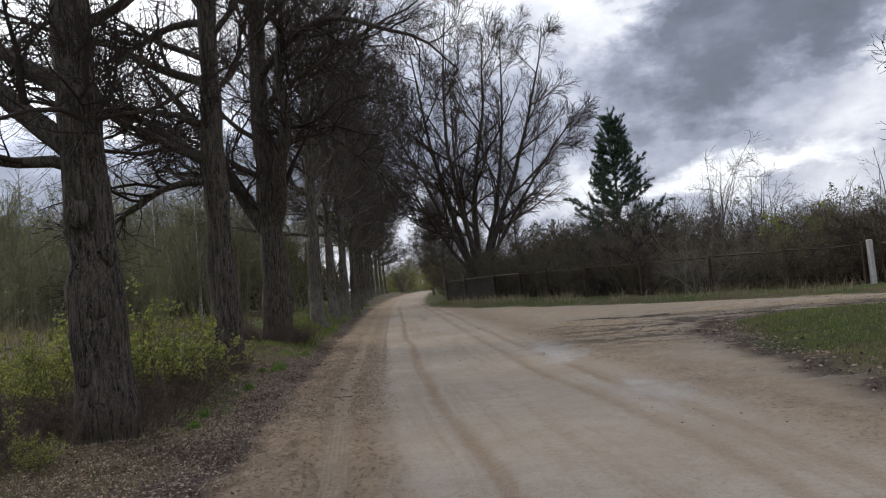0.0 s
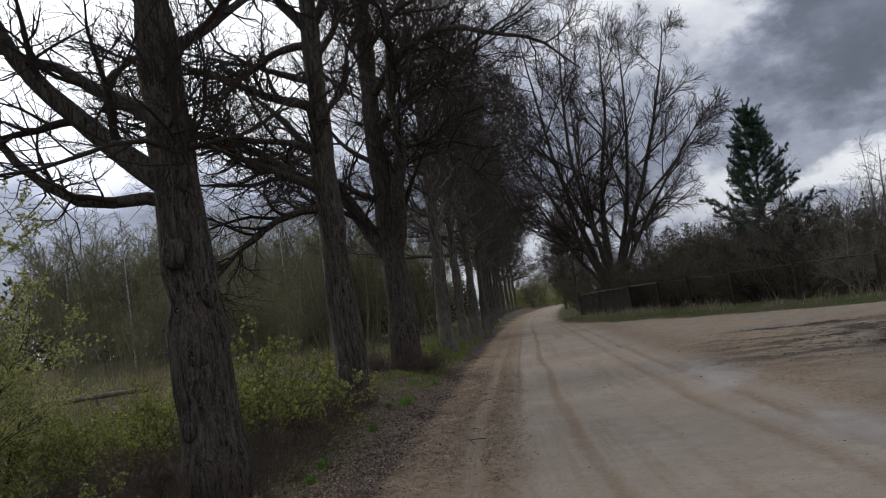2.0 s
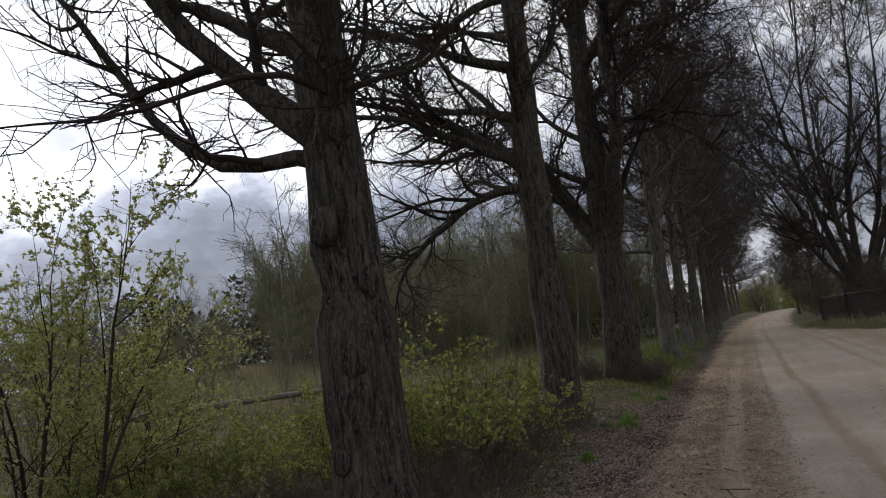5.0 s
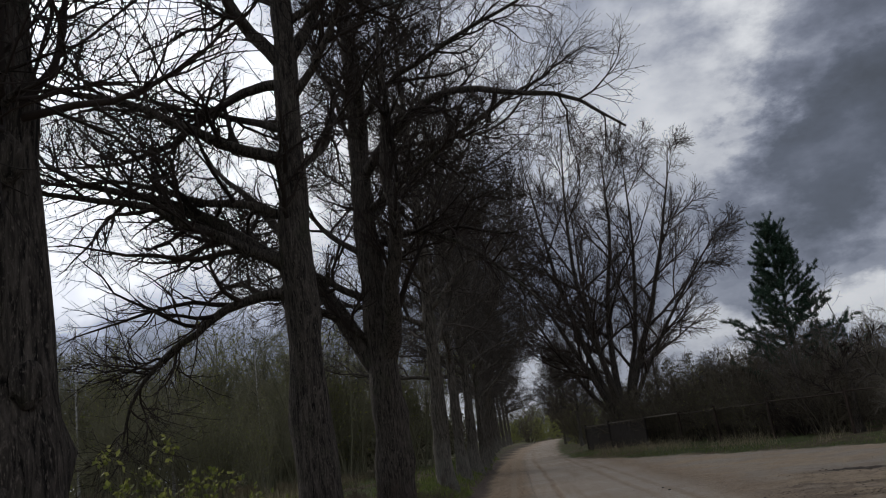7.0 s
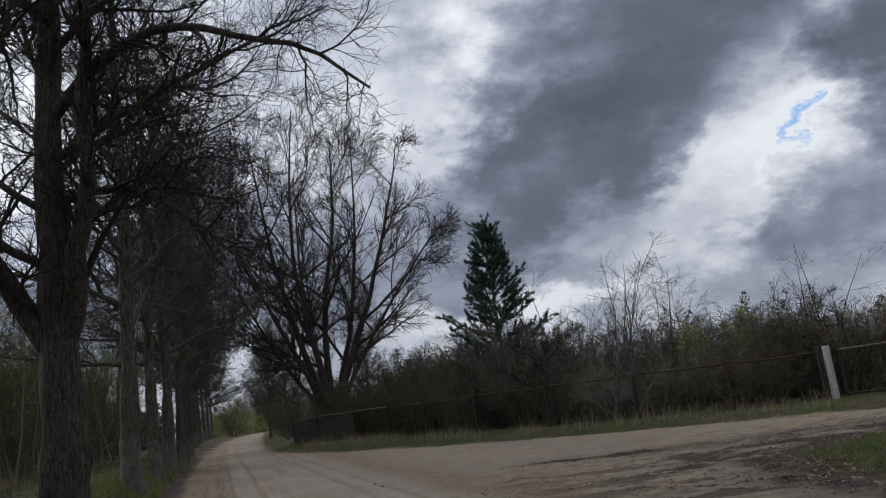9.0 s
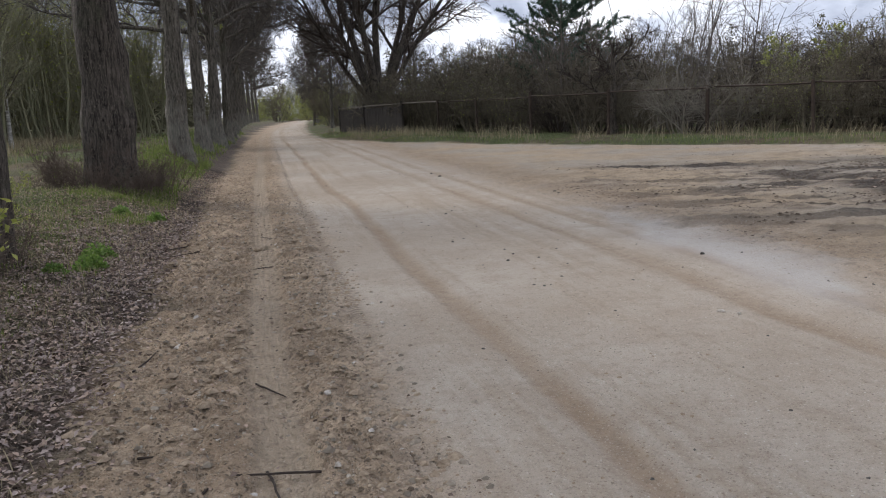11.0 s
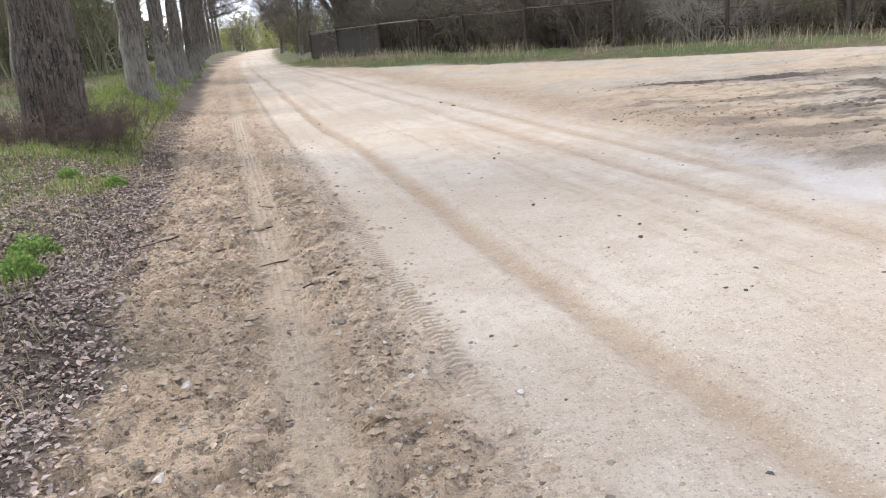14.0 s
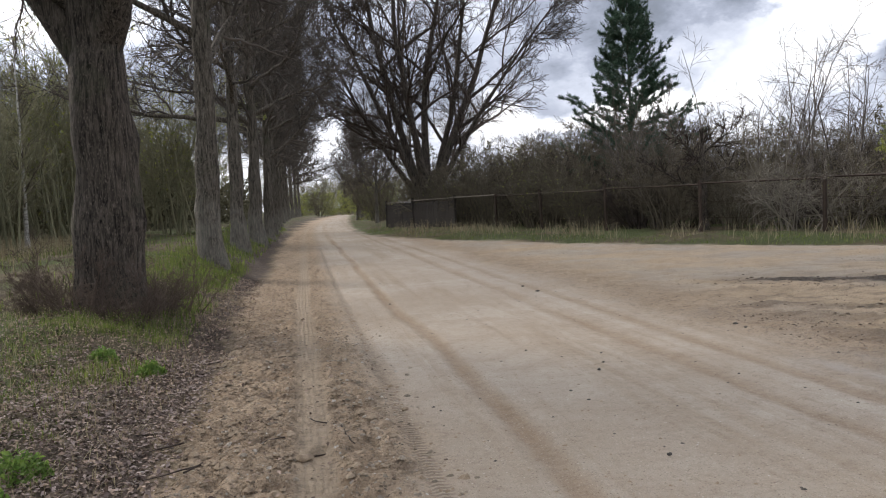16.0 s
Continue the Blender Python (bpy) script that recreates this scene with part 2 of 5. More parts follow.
# ---------------------------------------------------------------- ground shape
def smooth(e0, e1, v):
    t = np.clip((np.asarray(v, float) - e0) / (e1 - e0), 0, 1)
    return t * t * (3 - 2 * t)


_RNG = np.random.default_rng(5)
_LAT = _RNG.random((256, 256))


def vnoise(x, y, scale, ox=0.0):
    """Smooth value noise on the plane, 0 to 1."""
    u, v = np.asarray(x, float) * scale + 57.3 + ox, np.asarray(y, float) * scale + 91.7 + ox * 1.7
    i, j = np.floor(u).astype(int), np.floor(v).astype(int)
    fu, fv = u - i, v - j
    fu, fv = fu * fu * (3 - 2 * fu), fv * fv * (3 - 2 * fv)
    a, b = _LAT[i % 256, j % 256], _LAT[(i + 1) % 256, j % 256]
    c, d = _LAT[i % 256, (j + 1) % 256], _LAT[(i + 1) % 256, (j + 1) % 256]
    return (a * (1 - fu) + b * fu) * (1 - fv) + (c * (1 - fu) + d * fu) * fv


def fbm(x, y, scale, octaves=4, ox=0.0):
    s, a, t = 0.0, 1.0, 0.0
    for o in range(octaves):
        s = s + a * vnoise(x, y, scale * 2 ** o, ox + 13.1 * o)
        t, a = t + a, a * 0.55
    return s / t


def left_edge(y):
    """x of the road's left rim."""
    return np.interp(y, (-60, -3, 4.3, 8, 12, 15, 20, 25, 31, 40, 50, 60, 80, 120, 190, 260), (2.5, -0.7, -1.4, -1.95, -2.5, -2.8, -3.35, -3.9, -4.5, -5.4, -6.4, -7.4, -9.1, -11.8, -14, -8))


def right_edge(y):
    """x of the right rim of road, junction and side road, on its far side."""
    return np.interp(y, (-60, 14.0, 18.0, 21.0, 25.0, 29.6, 33.4, 37.3, 44.5, 50, 59, 80, 120, 190, 260), (60, 44, 26, 21, 15.4, 10.7, 7.0, 4.4, 1.3, -0.4, -2.6, -4.3, -6.4, -9.3, -3))


def verge(x, y):
    """1 inside the grass corner between road and side road."""
    rim = np.interp(y, (-60, 0, 7, 12.7, 16, 18.2), (7.6, 6.1, 5.9, 6.3, 6.5, 7.4))
    top = np.interp(x, (5.0, 7.0, 10, 14, 20, 30, 60), (17.0, 18.3, 19.6, 19.6, 16.0, 10.0, -6.0))
    return np.minimum(np.asarray(x) - rim, np.asarray(top) - y)


def bank_height(y):
    return np.interp(y, (-10, 6, 12, 16, 23, 31, 60, 120, 200), (-0.1, -0.10, -0.02, 0.05, 0.32, 0.66, 0.7, 0.5, 0.2))


def base_z(x, y):
    """Height of the ground without its fine relief."""
    x, y = np.asarray(x, float), np.asarray(y, float)
    z = 0.024 * np.clip(x, -3, 3)
    d = left_edge(y) - x
    hb = bank_height(y)
    z = z + smooth(0.1, 2.2, d) * (hb - 0.024 * np.clip(left_edge(y), -3, 3)) + smooth(0.0, 0.5, d) * 0.05
    z = z - smooth(3.0, 6.0, d) * 0.12 + smooth(7, 28, d) * (1 - smooth(45, 80, y)) * 0.85
    v = verge(x, y)
    z = z + smooth(0.0, 3.5, v) * 0.26
    r = x - right_edge(y)
    z = z + smooth(0.0, 2.5, r) * 0.12
    return z


def gz(x, y):
    return float(base_z(x, y))


RUTS = [  # offset from the road's left rim, half width, depth
    (1.70, 0.085, 0.012), (2.46, 0.10, 0.026), (4.42, 0.11, 0.018), (5.0, 0.10, 0.014), (3.35, 0.06, 0.008), (5.6, 0.12, 0.012),
]
FOOTPRINTS = [(-1.62, 11.3, 25), (-1.28, 11.95, -15), (-1.72, 12.2, 10), (-1.95, 14.2, 20), (-1.2, 13.1, 5), (-1.9, 16.3, -10), (-2.2, 18.0, 15), (-2.35, 19.4, 0)]


def ground_fields(x, y):
    le = left_edge(y)
    d = x - le
    wob = (fbm(x, y, 0.7, 4) - 0.5) * 0.55 + (fbm(x, y, 4.0, 3, 5.0) - 0.5) * 0.35
    r = right_edge(y) - x
    v = verge(x, y)
    road = smooth(-0.12, 0.25, d + wob) * smooth(-0.4, 0.5, r + wob * 1.4) * smooth(-0.35, 0.35, -v + wob * 1.3)
    # wide loose sandy shoulder beside the packed carriageway
    pack = smooth(1.30, 1.95, d + wob * 0.5) * (1 - smooth(5.0, 6.4, d + wob * 1.2))
    side = smooth(5.6, 7.6, d + wob)
    rut = np.zeros_like(d)
    rut_depth = np.zeros_like(d)
    for off, w, dep in RUTS:
        g = np.exp(-np.abs((d - off - 0.12 * (vnoise(x * 0, y, 0.35, off) - 0.5) - 0.05 * (fbm(x, y, 5.0, 2, off) - 0.5)) / w) ** 3.5)
        if off > 2 and dep > 0.013:
            rut = np.maximum(rut, g * (0.35 + 0.65 * fbm(x, y, 0.7, 3, off)) * (0.75 if off > 4 else 1.0))
        rut_depth = rut_depth + g * dep
    tyre = np.exp(-np.abs((d - 1.70) / 0.055) ** 4) * smooth(0.25, 0.42, fbm(x * 0, y, 0.5, 3, 44.0) + 0.14) * smooth(11.9, 13.2, y)
    foot = np.exp(-np.abs((d - 1.03 - 0.05 * (vnoise(x * 0, y, 0.4, 66.0) - 0.5)) / 0.135) ** 6)
    grass = np.clip(smooth(0.35, 0.62, fbm(x, y, 0.55, 4, 31.0)) , 0, 1)
    litter = smooth(-1.7, -0.25, d + wob) * (1 - smooth(-0.1, 0.35, d + wob))
    return d, road, pack, side, rut, rut_depth, tyre, foot, grass, litter, wob, v, r


def relief(x, y, fields=None):
    d, road, pack, side, rut, rut_depth, tyre, foot, grass, litter, wob, v, r = fields or ground_fields(x, y)
    loose = road * (1 - pack) * (1 - smooth(5.5, 6.5, d) * 0.45)
    z = -rut_depth * road
    lumps = np.abs(fbm(x, y, 5.5, 3, 8.0) - 0.5) * 2
    loose = loose * (1 - 0.9 * tyre)
    z = z + loose * ((fbm(x, y, 2.2, 3, 3.0) - 0.5) * 0.09 + (0.35 - lumps) * 0.105 + (vnoise(x, y, 14.0, 4.0) - 0.5) * 0.06) * (1 - 0.92 * foot)
    z = z - foot * road * 0.012
    for fx, fy, turn in FOOTPRINTS:
        c, n = math.cos(radians(turn)), math.sin(radians(turn))
        u, w = (x - fx) * c + (y - fy) * n, (y - fy) * c - (x - fx) * n
        rr = np.sqrt((u / 0.06) ** 2 + (w / 0.15) ** 2)
        z = z - 0.03 * (1 - smooth(0.75, 1.05, rr)) + 0.012 * np.exp(-((rr - 1.2) / 0.18) ** 2)
    z = z + pack * road * (fbm(x, y, 1.2, 3, 2.0) - 0.5) * 0.025
    z = z + (1 - road) * ((fbm(x, y, 0.8, 4, 21.0) - 0.5) * 0.18 + (fbm(x, y, 6.0, 3, 17.0) - 0.5) * 0.07)
    rough = road * smooth(5.5, 7.5, d) * np.exp(-((y - 19 - 0.35 * (x - 5)) / 5.0) ** 2)
    u, w = x * 0.85 - y * 0.53, x * 0.53 + y * 0.85
    z = z + rough * ((fbm(u * 0.35, w * 1.5, 1.6, 4, 55.0) - 0.5) * 0.16)
    far = 1 - smooth(60, 140, np.hypot(x, y))
    return z * far


def axis(parts):
    """Sorted coordinates from (from, to, step) runs, then growing outwards."""
    out = []
    for a, b, s in parts:
        out.extend(np.arange(a, b, s))
    out.append(parts[-1][1])
    lo, hi, s = out[0], out[-1], 1.5
    left, right = [], []
    p, q = lo, hi
    while p > -1500:
        p -= s
        q += s
        left.append(p)
        right.append(q)
        s *= 1.28
    return np.array(left[::-1] + out + right)


def mesh_from(name, verts, faces, mat, smooth_shade=True, mats=()):
    me = bpy.data.meshes.new(name)
    me.from_pydata(verts if isinstance(verts, list) else verts.tolist(), [], faces if isinstance(faces, list) else faces.tolist())
    me.materials.append(mat)
    for m in mats:
        me.materials.append(m)
    if smooth_shade:
        me.polygons.foreach_set("use_smooth", np.ones(len(me.polygons), bool))
    me.update()
    return me


def ground_material():
    k = Nodes("earth_road_and_verge", 0.9, 0.2)
    P = k.coord(world=True)
    big, mid, fine, grit = k.noise(P, 0.35, 4), k.noise(P, 2.3, 5, 0.6), k.noise(P, 14, 5, 0.65), k.noise(P, 70, 3, 0.7)
    road, pack, rut, side, tyre = k.attr("road"), k.attr("pack"), k.attr("rut"), k.attr("side"), k.attr("tyre")
    grass, litter, wet_sheen = k.attr("grass"), k.attr("litter"), k.attr("wet_sheen")
    speck = k.noise(P, 190, 2, 0.6)
    def gravel(scale, share):
        vor = k.n("ShaderNodeTexVoronoi", Scale=scale, Randomness=1.0)
        k.link(P, vor.inputs["Vector"])
        sp = k.n("ShaderNodeSeparateColor")
        k.link(vor.outputs["Color"], sp.inputs[0])
        stone = k.math("MULTIPLY", k.grey(vor.outputs["Distance"], 0.42, 0.26), k.grey(sp.outputs[0], 1 - share, 1 - share + 0.03))
        return stone, k.ramp(sp.outputs[1], [(0.0, (0.10, 0.078, 0.058)), (0.5, (0.27, 0.21, 0.155)), (0.85, (0.42, 0.36, 0.29)), (1.0, (0.62, 0.58, 0.52))])

    g1, g1c = gravel(38, 0.30)
    g2, g2c = gravel(95, 0.42)
    g3, g3c = gravel(60, 0.16)
    sand = k.mix(k.grey(mid, 0.35, 0.65), (0.325, 0.238, 0.164), (0.46, 0.352, 0.25))
    sand = k.mix(k.math("MULTIPLY", k.grey(fine, 0.50, 0.64), 0.78), sand, (0.16, 0.115, 0.08))
    sand = k.mix(k.math("MULTIPLY", k.attr("foot"), 0.7), sand, k.mix(k.grey(fine, 0.4, 0.7), (0.40, 0.325, 0.245), (0.32, 0.255, 0.19)))
    packed = k.mix(k.grey(big, 0.35, 0.65), (0.345, 0.289, 0.23), (0.42, 0.37, 0.312))
    packed = k.mix(k.math("MULTIPLY", k.grey(mid, 0.42, 0.66), 0.6), packed, (0.315, 0.255, 0.20))
    packed = k.mix(k.math("MULTIPLY", k.grey(fine, 0.5, 0.7), 0.45), packed, (0.24, 0.19, 0.145))
    turned = k.n("ShaderNodeMapping")
    turned.inputs["Rotation"].default_value, turned.inputs["Scale"].default_value = (0, 0, radians(32)), (0.55, 1.5, 1)
    k.link(k.n("ShaderNodeNewGeometry").outputs["Position"], turned.inputs[0])
    streak = k.noise(turned.outputs[0], 1.9, 8, 0.75, 0.1)
    junction = k.mix(k.math("MULTIPLY", k.grey(streak, 0.48, 0.60), k.attr("torn")), k.mix(k.grey(big, 0.4, 0.6), (0.50, 0.385, 0.265), (0.44, 0.38, 0.31)), (0.17, 0.135, 0.105))
    sand = k.mix(k.math("MULTIPLY", g2, k.math("SUBTRACT", 0.85, k.math("MULTIPLY", k.attr("foot"), 0.6))), sand, g2c)
    sand = k.mix(k.math("MULTIPLY", g1, k.math("SUBTRACT", 0.9, k.math("MULTIPLY", k.attr("foot"), 0.85))), sand, g1c)
    packed = k.mix(k.math("MULTIPLY", g2, 0.5), packed, g2c)
    packed = k.mix(k.math("MULTIPLY", g3, 0.75), packed, g3c)
    along_y = k.n("ShaderNodeSeparateXYZ")
    k.link(k.n("ShaderNodeNewGeometry").outputs["Position"], along_y.inputs[0])
    c = k.mix(pack, sand, packed)
    c = k.mix(k.math("MULTIPLY", side, 0.9), c, junction)
    c = k.mix(k.math("MULTIPLY", k.attr("mud"), 1.35, True), c, k.mix(k.grey(fine, 0.4, 0.7), (0.05, 0.041, 0.034), (0.15, 0.122, 0.098)))
    lanes = k.n("ShaderNodeCombineXYZ")
    k.link(k.attr("off"), lanes.inputs[0])
    k.link(k.math("MULTIPLY", along_y.outputs[1], 0.035), lanes.inputs[1])
    tracks = k.math("MULTIPLY", k.grey(k.noise(lanes.outputs[0], 2.4, 6, 0.75), 0.50, 0.64), k.math("MULTIPLY", pack, 0.55))
    c = k.mix(tracks, c, k.mix(k.grey(fine, 0.4, 0.62), (0.30, 0.235, 0.17), (0.23, 0.175, 0.125)))
    c = k.mix(k.math("MULTIPLY", rut, 0.82), c, k.mix(k.grey(fine, 0.35, 0.65), (0.26, 0.178, 0.108), (0.185, 0.125, 0.078)))
    # lugs of the tyre print and fine ribs of the smooth track
    away = k.math("ABSOLUTE", k.math("SUBTRACT", k.attr("off"), 1.70))
    lug = k.grey(k.math("SINE", k.math("MULTIPLY", k.math("ADD", along_y.outputs[1], k.math("MULTIPLY", away, 0.5)), 2 * math.pi / 0.055)), -0.25, 0.35)
    rib = k.grey(k.math("SINE", k.math("ADD", k.math("MULTIPLY", k.attr("off"), 2 * math.pi / 0.055), k.math("MULTIPLY", fine, 2.0))), -0.6, 0.9)
    ribbed = k.math("MULTIPLY", rib, k.attr("foot"))
    groove_shade = k.math("MULTIPLY", tyre, k.math("SUBTRACT", 1.0, lug))
    # the shadow in the tread grooves is painted in as darker earth
    c = k.mix(k.math("MULTIPLY", groove_shade, 0.7), c, (0.15, 0.118, 0.09))
    # shade in the hollows of the loose shoulder, put into the colour
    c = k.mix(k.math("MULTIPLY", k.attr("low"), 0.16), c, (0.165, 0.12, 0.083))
    # the damp film's sheen goes into the colour as pale grey
    c = k.mix(k.math("MULTIPLY", wet_sheen, 0.6), c, (0.40, 0.385, 0.37))
    c = k.mix(k.math("MULTIPLY", k.grey(grit, 0.60, 0.70), 0.55), c, (0.55, 0.5, 0.43))
    c = k.mix(k.math("MULTIPLY", k.grey(grit, 0.40, 0.32), 0.55), c, (0.13, 0.10, 0.075))
    c = k.mix(k.math("MULTIPLY", k.grey(speck, 0.55, 0.75), 0.35), c, (0.15, 0.115, 0.085))
    soil = k.mix(k.grey(fine, 0.35, 0.7), (0.045, 0.034, 0.028), (0.17, 0.132, 0.108))
    green = k.mix(k.grey(fine, 0.3, 0.7), (0.035, 0.05, 0.016), (0.10, 0.115, 0.04))
    dry = k.mix(k.grey(mid, 0.3, 0.7), (0.06, 0.045, 0.03), (0.15, 0.12, 0.07))
    off = k.mix(grass, dry, green)
    off = k.mix(litter, off, soil)
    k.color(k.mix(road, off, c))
    rr = k.math("SUBTRACT", 0.95, k.math("MULTIPLY", wet_sheen, 0.42))
    k.link(rr, k.bsdf.inputs["Roughness"])
    k.link(k.math("ADD", 0.2, k.math("MULTIPLY", wet_sheen, 0.15)), k.bsdf.inputs["Specular IOR Level"])
    h = k.math("ADD", k.math("MULTIPLY", fine, 0.6), k.math("ADD", k.math("MULTIPLY", grit, 0.35), k.math("MULTIPLY", speck, 0.12)))
    h = k.math("ADD", h, k.math("ADD", k.math("MULTIPLY", g1, 0.5), k.math("MULTIPLY", g2, 0.25)))
    h = k.math("ADD", h, k.math("ADD", k.math("MULTIPLY", k.math("MULTIPLY", tyre, lug), 0.32), k.math("MULTIPLY", ribbed, 0.16)))
    k.link(k.math("SUBTRACT", 1.0, k.math("MULTIPLY", pack, 0.4)), (bp := k.n("ShaderNodeBump", Distance=0.075)).inputs["Strength"])
    k.link(h, bp.inputs["Height"])
    k.link(bp.outputs[0], k.bsdf.inputs["Normal"])
    return k.mat


def mud_band(x, y):
    """The dark churned rim between the junction's sand and the side road."""
    u, w = x * 0.94 - y * 0.34, x * 0.34 + y * 0.94
    swirl = smooth(0.44, 0.58, fbm(u * 0.45, w * 1.7, 1.5, 4, 72.0))
    v = verge(x, y)
    across = (y - (23.6 - 0.3 * (x - 5)) - 0.9 * (fbm(x, y, 0.35, 3, 71.0) - 0.5)) / 0.5
    rim = np.exp(-((v + 0.2) / 0.55) ** 2) * (0.5 + 0.5 * smooth(0.35, 0.55, fbm(x, y, 1.6, 3, 74.0)))
    churned = smooth(-5.5, -0.8, v) * (1 - smooth(0.0, 0.5, v)) * swirl * smooth(12, 17, y)
    line = np.exp(-across ** 2) * (0.4 + 0.6 * swirl) * smooth(3.4, 5.2, x) * (1 - smooth(13, 17, x))
    return np.maximum(np.maximum(rim * 0.9, churned * 0.8), line)


def build_ground():
    xs = axis([(-26, -8, 0.9), (-8, -4.2, 0.2), (-4.2, 0.6, 0.03), (0.6, 2.6, 0.05), (2.6, 6, 0.1), (6, 16, 0.2), (16, 40, 1.2)])
    ys = axis([(-8, 3, 0.35), (3, 8, 0.12), (8, 10, 0.06), (10, 17.5, 0.032), (17.5, 23, 0.07), (23, 32, 0.14), (32, 60, 0.35), (60, 120, 1.5)])
    X, Y = np.meshgrid(xs, ys)
    f = ground_fields(X, Y)
    d, road, pack, side, rut, rut_depth, tyre, foot, grass, litter, wob, v, r = f
    Z = base_z(X, Y) + relief(X, Y, f) + mud_band(X, Y) * (fbm(X * 0.7, Y * 1.3, 2.6, 3, 83.0) - 0.5) * 0.14 * (v < 0.4)
    nx, ny = len(xs), len(ys)
    idx = np.arange(nx * ny).reshape(ny, nx)
    faces = np.stack([idx[:-1, :-1], idx[:-1, 1:], idx[1:, 1:], idx[1:, :-1]], -1).reshape(-1, 4)
    verts = np.stack([X, Y, Z], -1).reshape(-1, 3)
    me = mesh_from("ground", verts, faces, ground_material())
    # damp film on the packed lane, where cars press it, with its sheen
    wet_sheen = road * pack * smooth(0.50, 0.68, fbm(X * 1.0, Y * 0.35, 0.9, 4, 77.0)) * smooth(4.6, 5.2, d) * (1 - smooth(20, 27, Y))
    # "low" masks the relief's hollows, where shade is painted
    for name, arr in (("road", road), ("pack", pack * (1 - side)), ("rut", rut * road), ("side", side), ("tyre", tyre * road), ("off", d), ("mud", mud_band(X, Y)), ("low", smooth(0.08, -0.10, (fbm(X, Y, 5.5, 3, 8.0) - 0.5) * 0.6 + (fbm(X, Y, 2.2, 3, 3.0) - 0.5) * 0.5) * road * (1 - pack) * (1 - foot)), ("foot", foot * road), ("grass", grass), ("litter", litter), ("wet_sheen", wet_sheen), ("torn", 0.12 + 0.88 * np.exp(-((Y - 19 - 0.35 * (X - 5)) / 4.5) ** 2))):
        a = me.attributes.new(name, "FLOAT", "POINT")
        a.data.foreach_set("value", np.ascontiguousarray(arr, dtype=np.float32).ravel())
    return tagged(new("ground", me), "packed sandy earth road with muddy shoulders and grassy verges", "ground", kind="structure")


build_ground()


# ---------------------------------------------------------------- growing plants
def unit(v):
    return v / np.maximum(np.linalg.norm(v, axis=-1, keepdims=True), 1e-9)


def sweep(start, direction, length, n, wiggle, up, rng, up_end=None, flat=0.0):
    """Paths (M, n, 3) that leave start in direction, wander and bend up (or down, up < 0)."""
    m = len(start)
    pts = np.empty((m, n, 3))
    pts[:, 0] = start
    d = unit(direction)
    step = (np.asarray(length) / (n - 1)).reshape(-1, 1)
    up_end = up if up_end is None else up_end
    for i in range(1, n):
        d = d + rng.normal(0, wiggle, (m, 3))
        u = up + (up_end - up) * (i / (n - 1))
        d[:, 2] += u
        d = unit(d)
        pts[:, i] = pts[:, i - 1] + d * step
    return pts


def taper(r0, r1, n, power=1.0):
    t = np.linspace(0, 1, n) ** power
    return np.asarray(r0).reshape(-1, 1) * (1 - t) + np.asarray(r1).reshape(-1, 1) * t


def sprout(pts, rad, count, t0, t1, angle, spread, length, n, wiggle, up, rng, ratio=0.55, tip=0.003, up_end=None, min_len=0.05, shrink=0.6):
    """Side shoots of the given paths. length: (low, high) metres at the foot; shrink: how much shorter towards the tip."""
    m, k = pts.shape[0], pts.shape[1]
    t = (np.arange(count)[None, :] + rng.random((m, count))) / count
    t = t0 + (t1 - t0) * t
    f = np.clip(t * (k - 1), 0, k - 1.001)
    i = f.astype(int)
    w = (f - i)[..., None]
    rows = np.arange(m)[:, None]
    p = pts[rows, i] * (1 - w) + pts[rows, i + 1] * w
    tan = unit(pts[rows, i + 1] - pts[rows, i])
    r = rad[rows, i] * (1 - w[..., 0]) + rad[rows, i + 1] * w[..., 0]
    p, tan, r, t = p.reshape(-1, 3), tan.reshape(-1, 3), r.ravel(), t.ravel()
    az = rng.random(len(p)) * 2 * math.pi
    ref = np.where(np.abs(tan[:, 2:3]) > 0.9, np.array([[1.0, 0, 0]]), np.array([[0, 0, 1.0]]))
    s1 = unit(np.cross(tan, ref))
    s2 = np.cross(tan, s1)
    a = np.radians(angle + spread * (rng.random(len(p)) * 2 - 1))[:, None]
    side = s1 * np.cos(az)[:, None] + s2 * np.sin(az)[:, None]
    direction = tan * np.cos(a) + side * np.sin(a)
    ln = np.maximum((length[0] + (length[1] - length[0]) * rng.random(len(p))) * (1 - shrink * (t - t0) / max(t1 - t0, 1e-6)), min_len)
    out = sweep(p, direction, ln, n, wiggle, up, rng, up_end)
    r0 = np.maximum(np.minimum(r * ratio, ln * 0.03 + 0.002), tip)
    return out, taper(r0, np.full(len(p), tip), n)


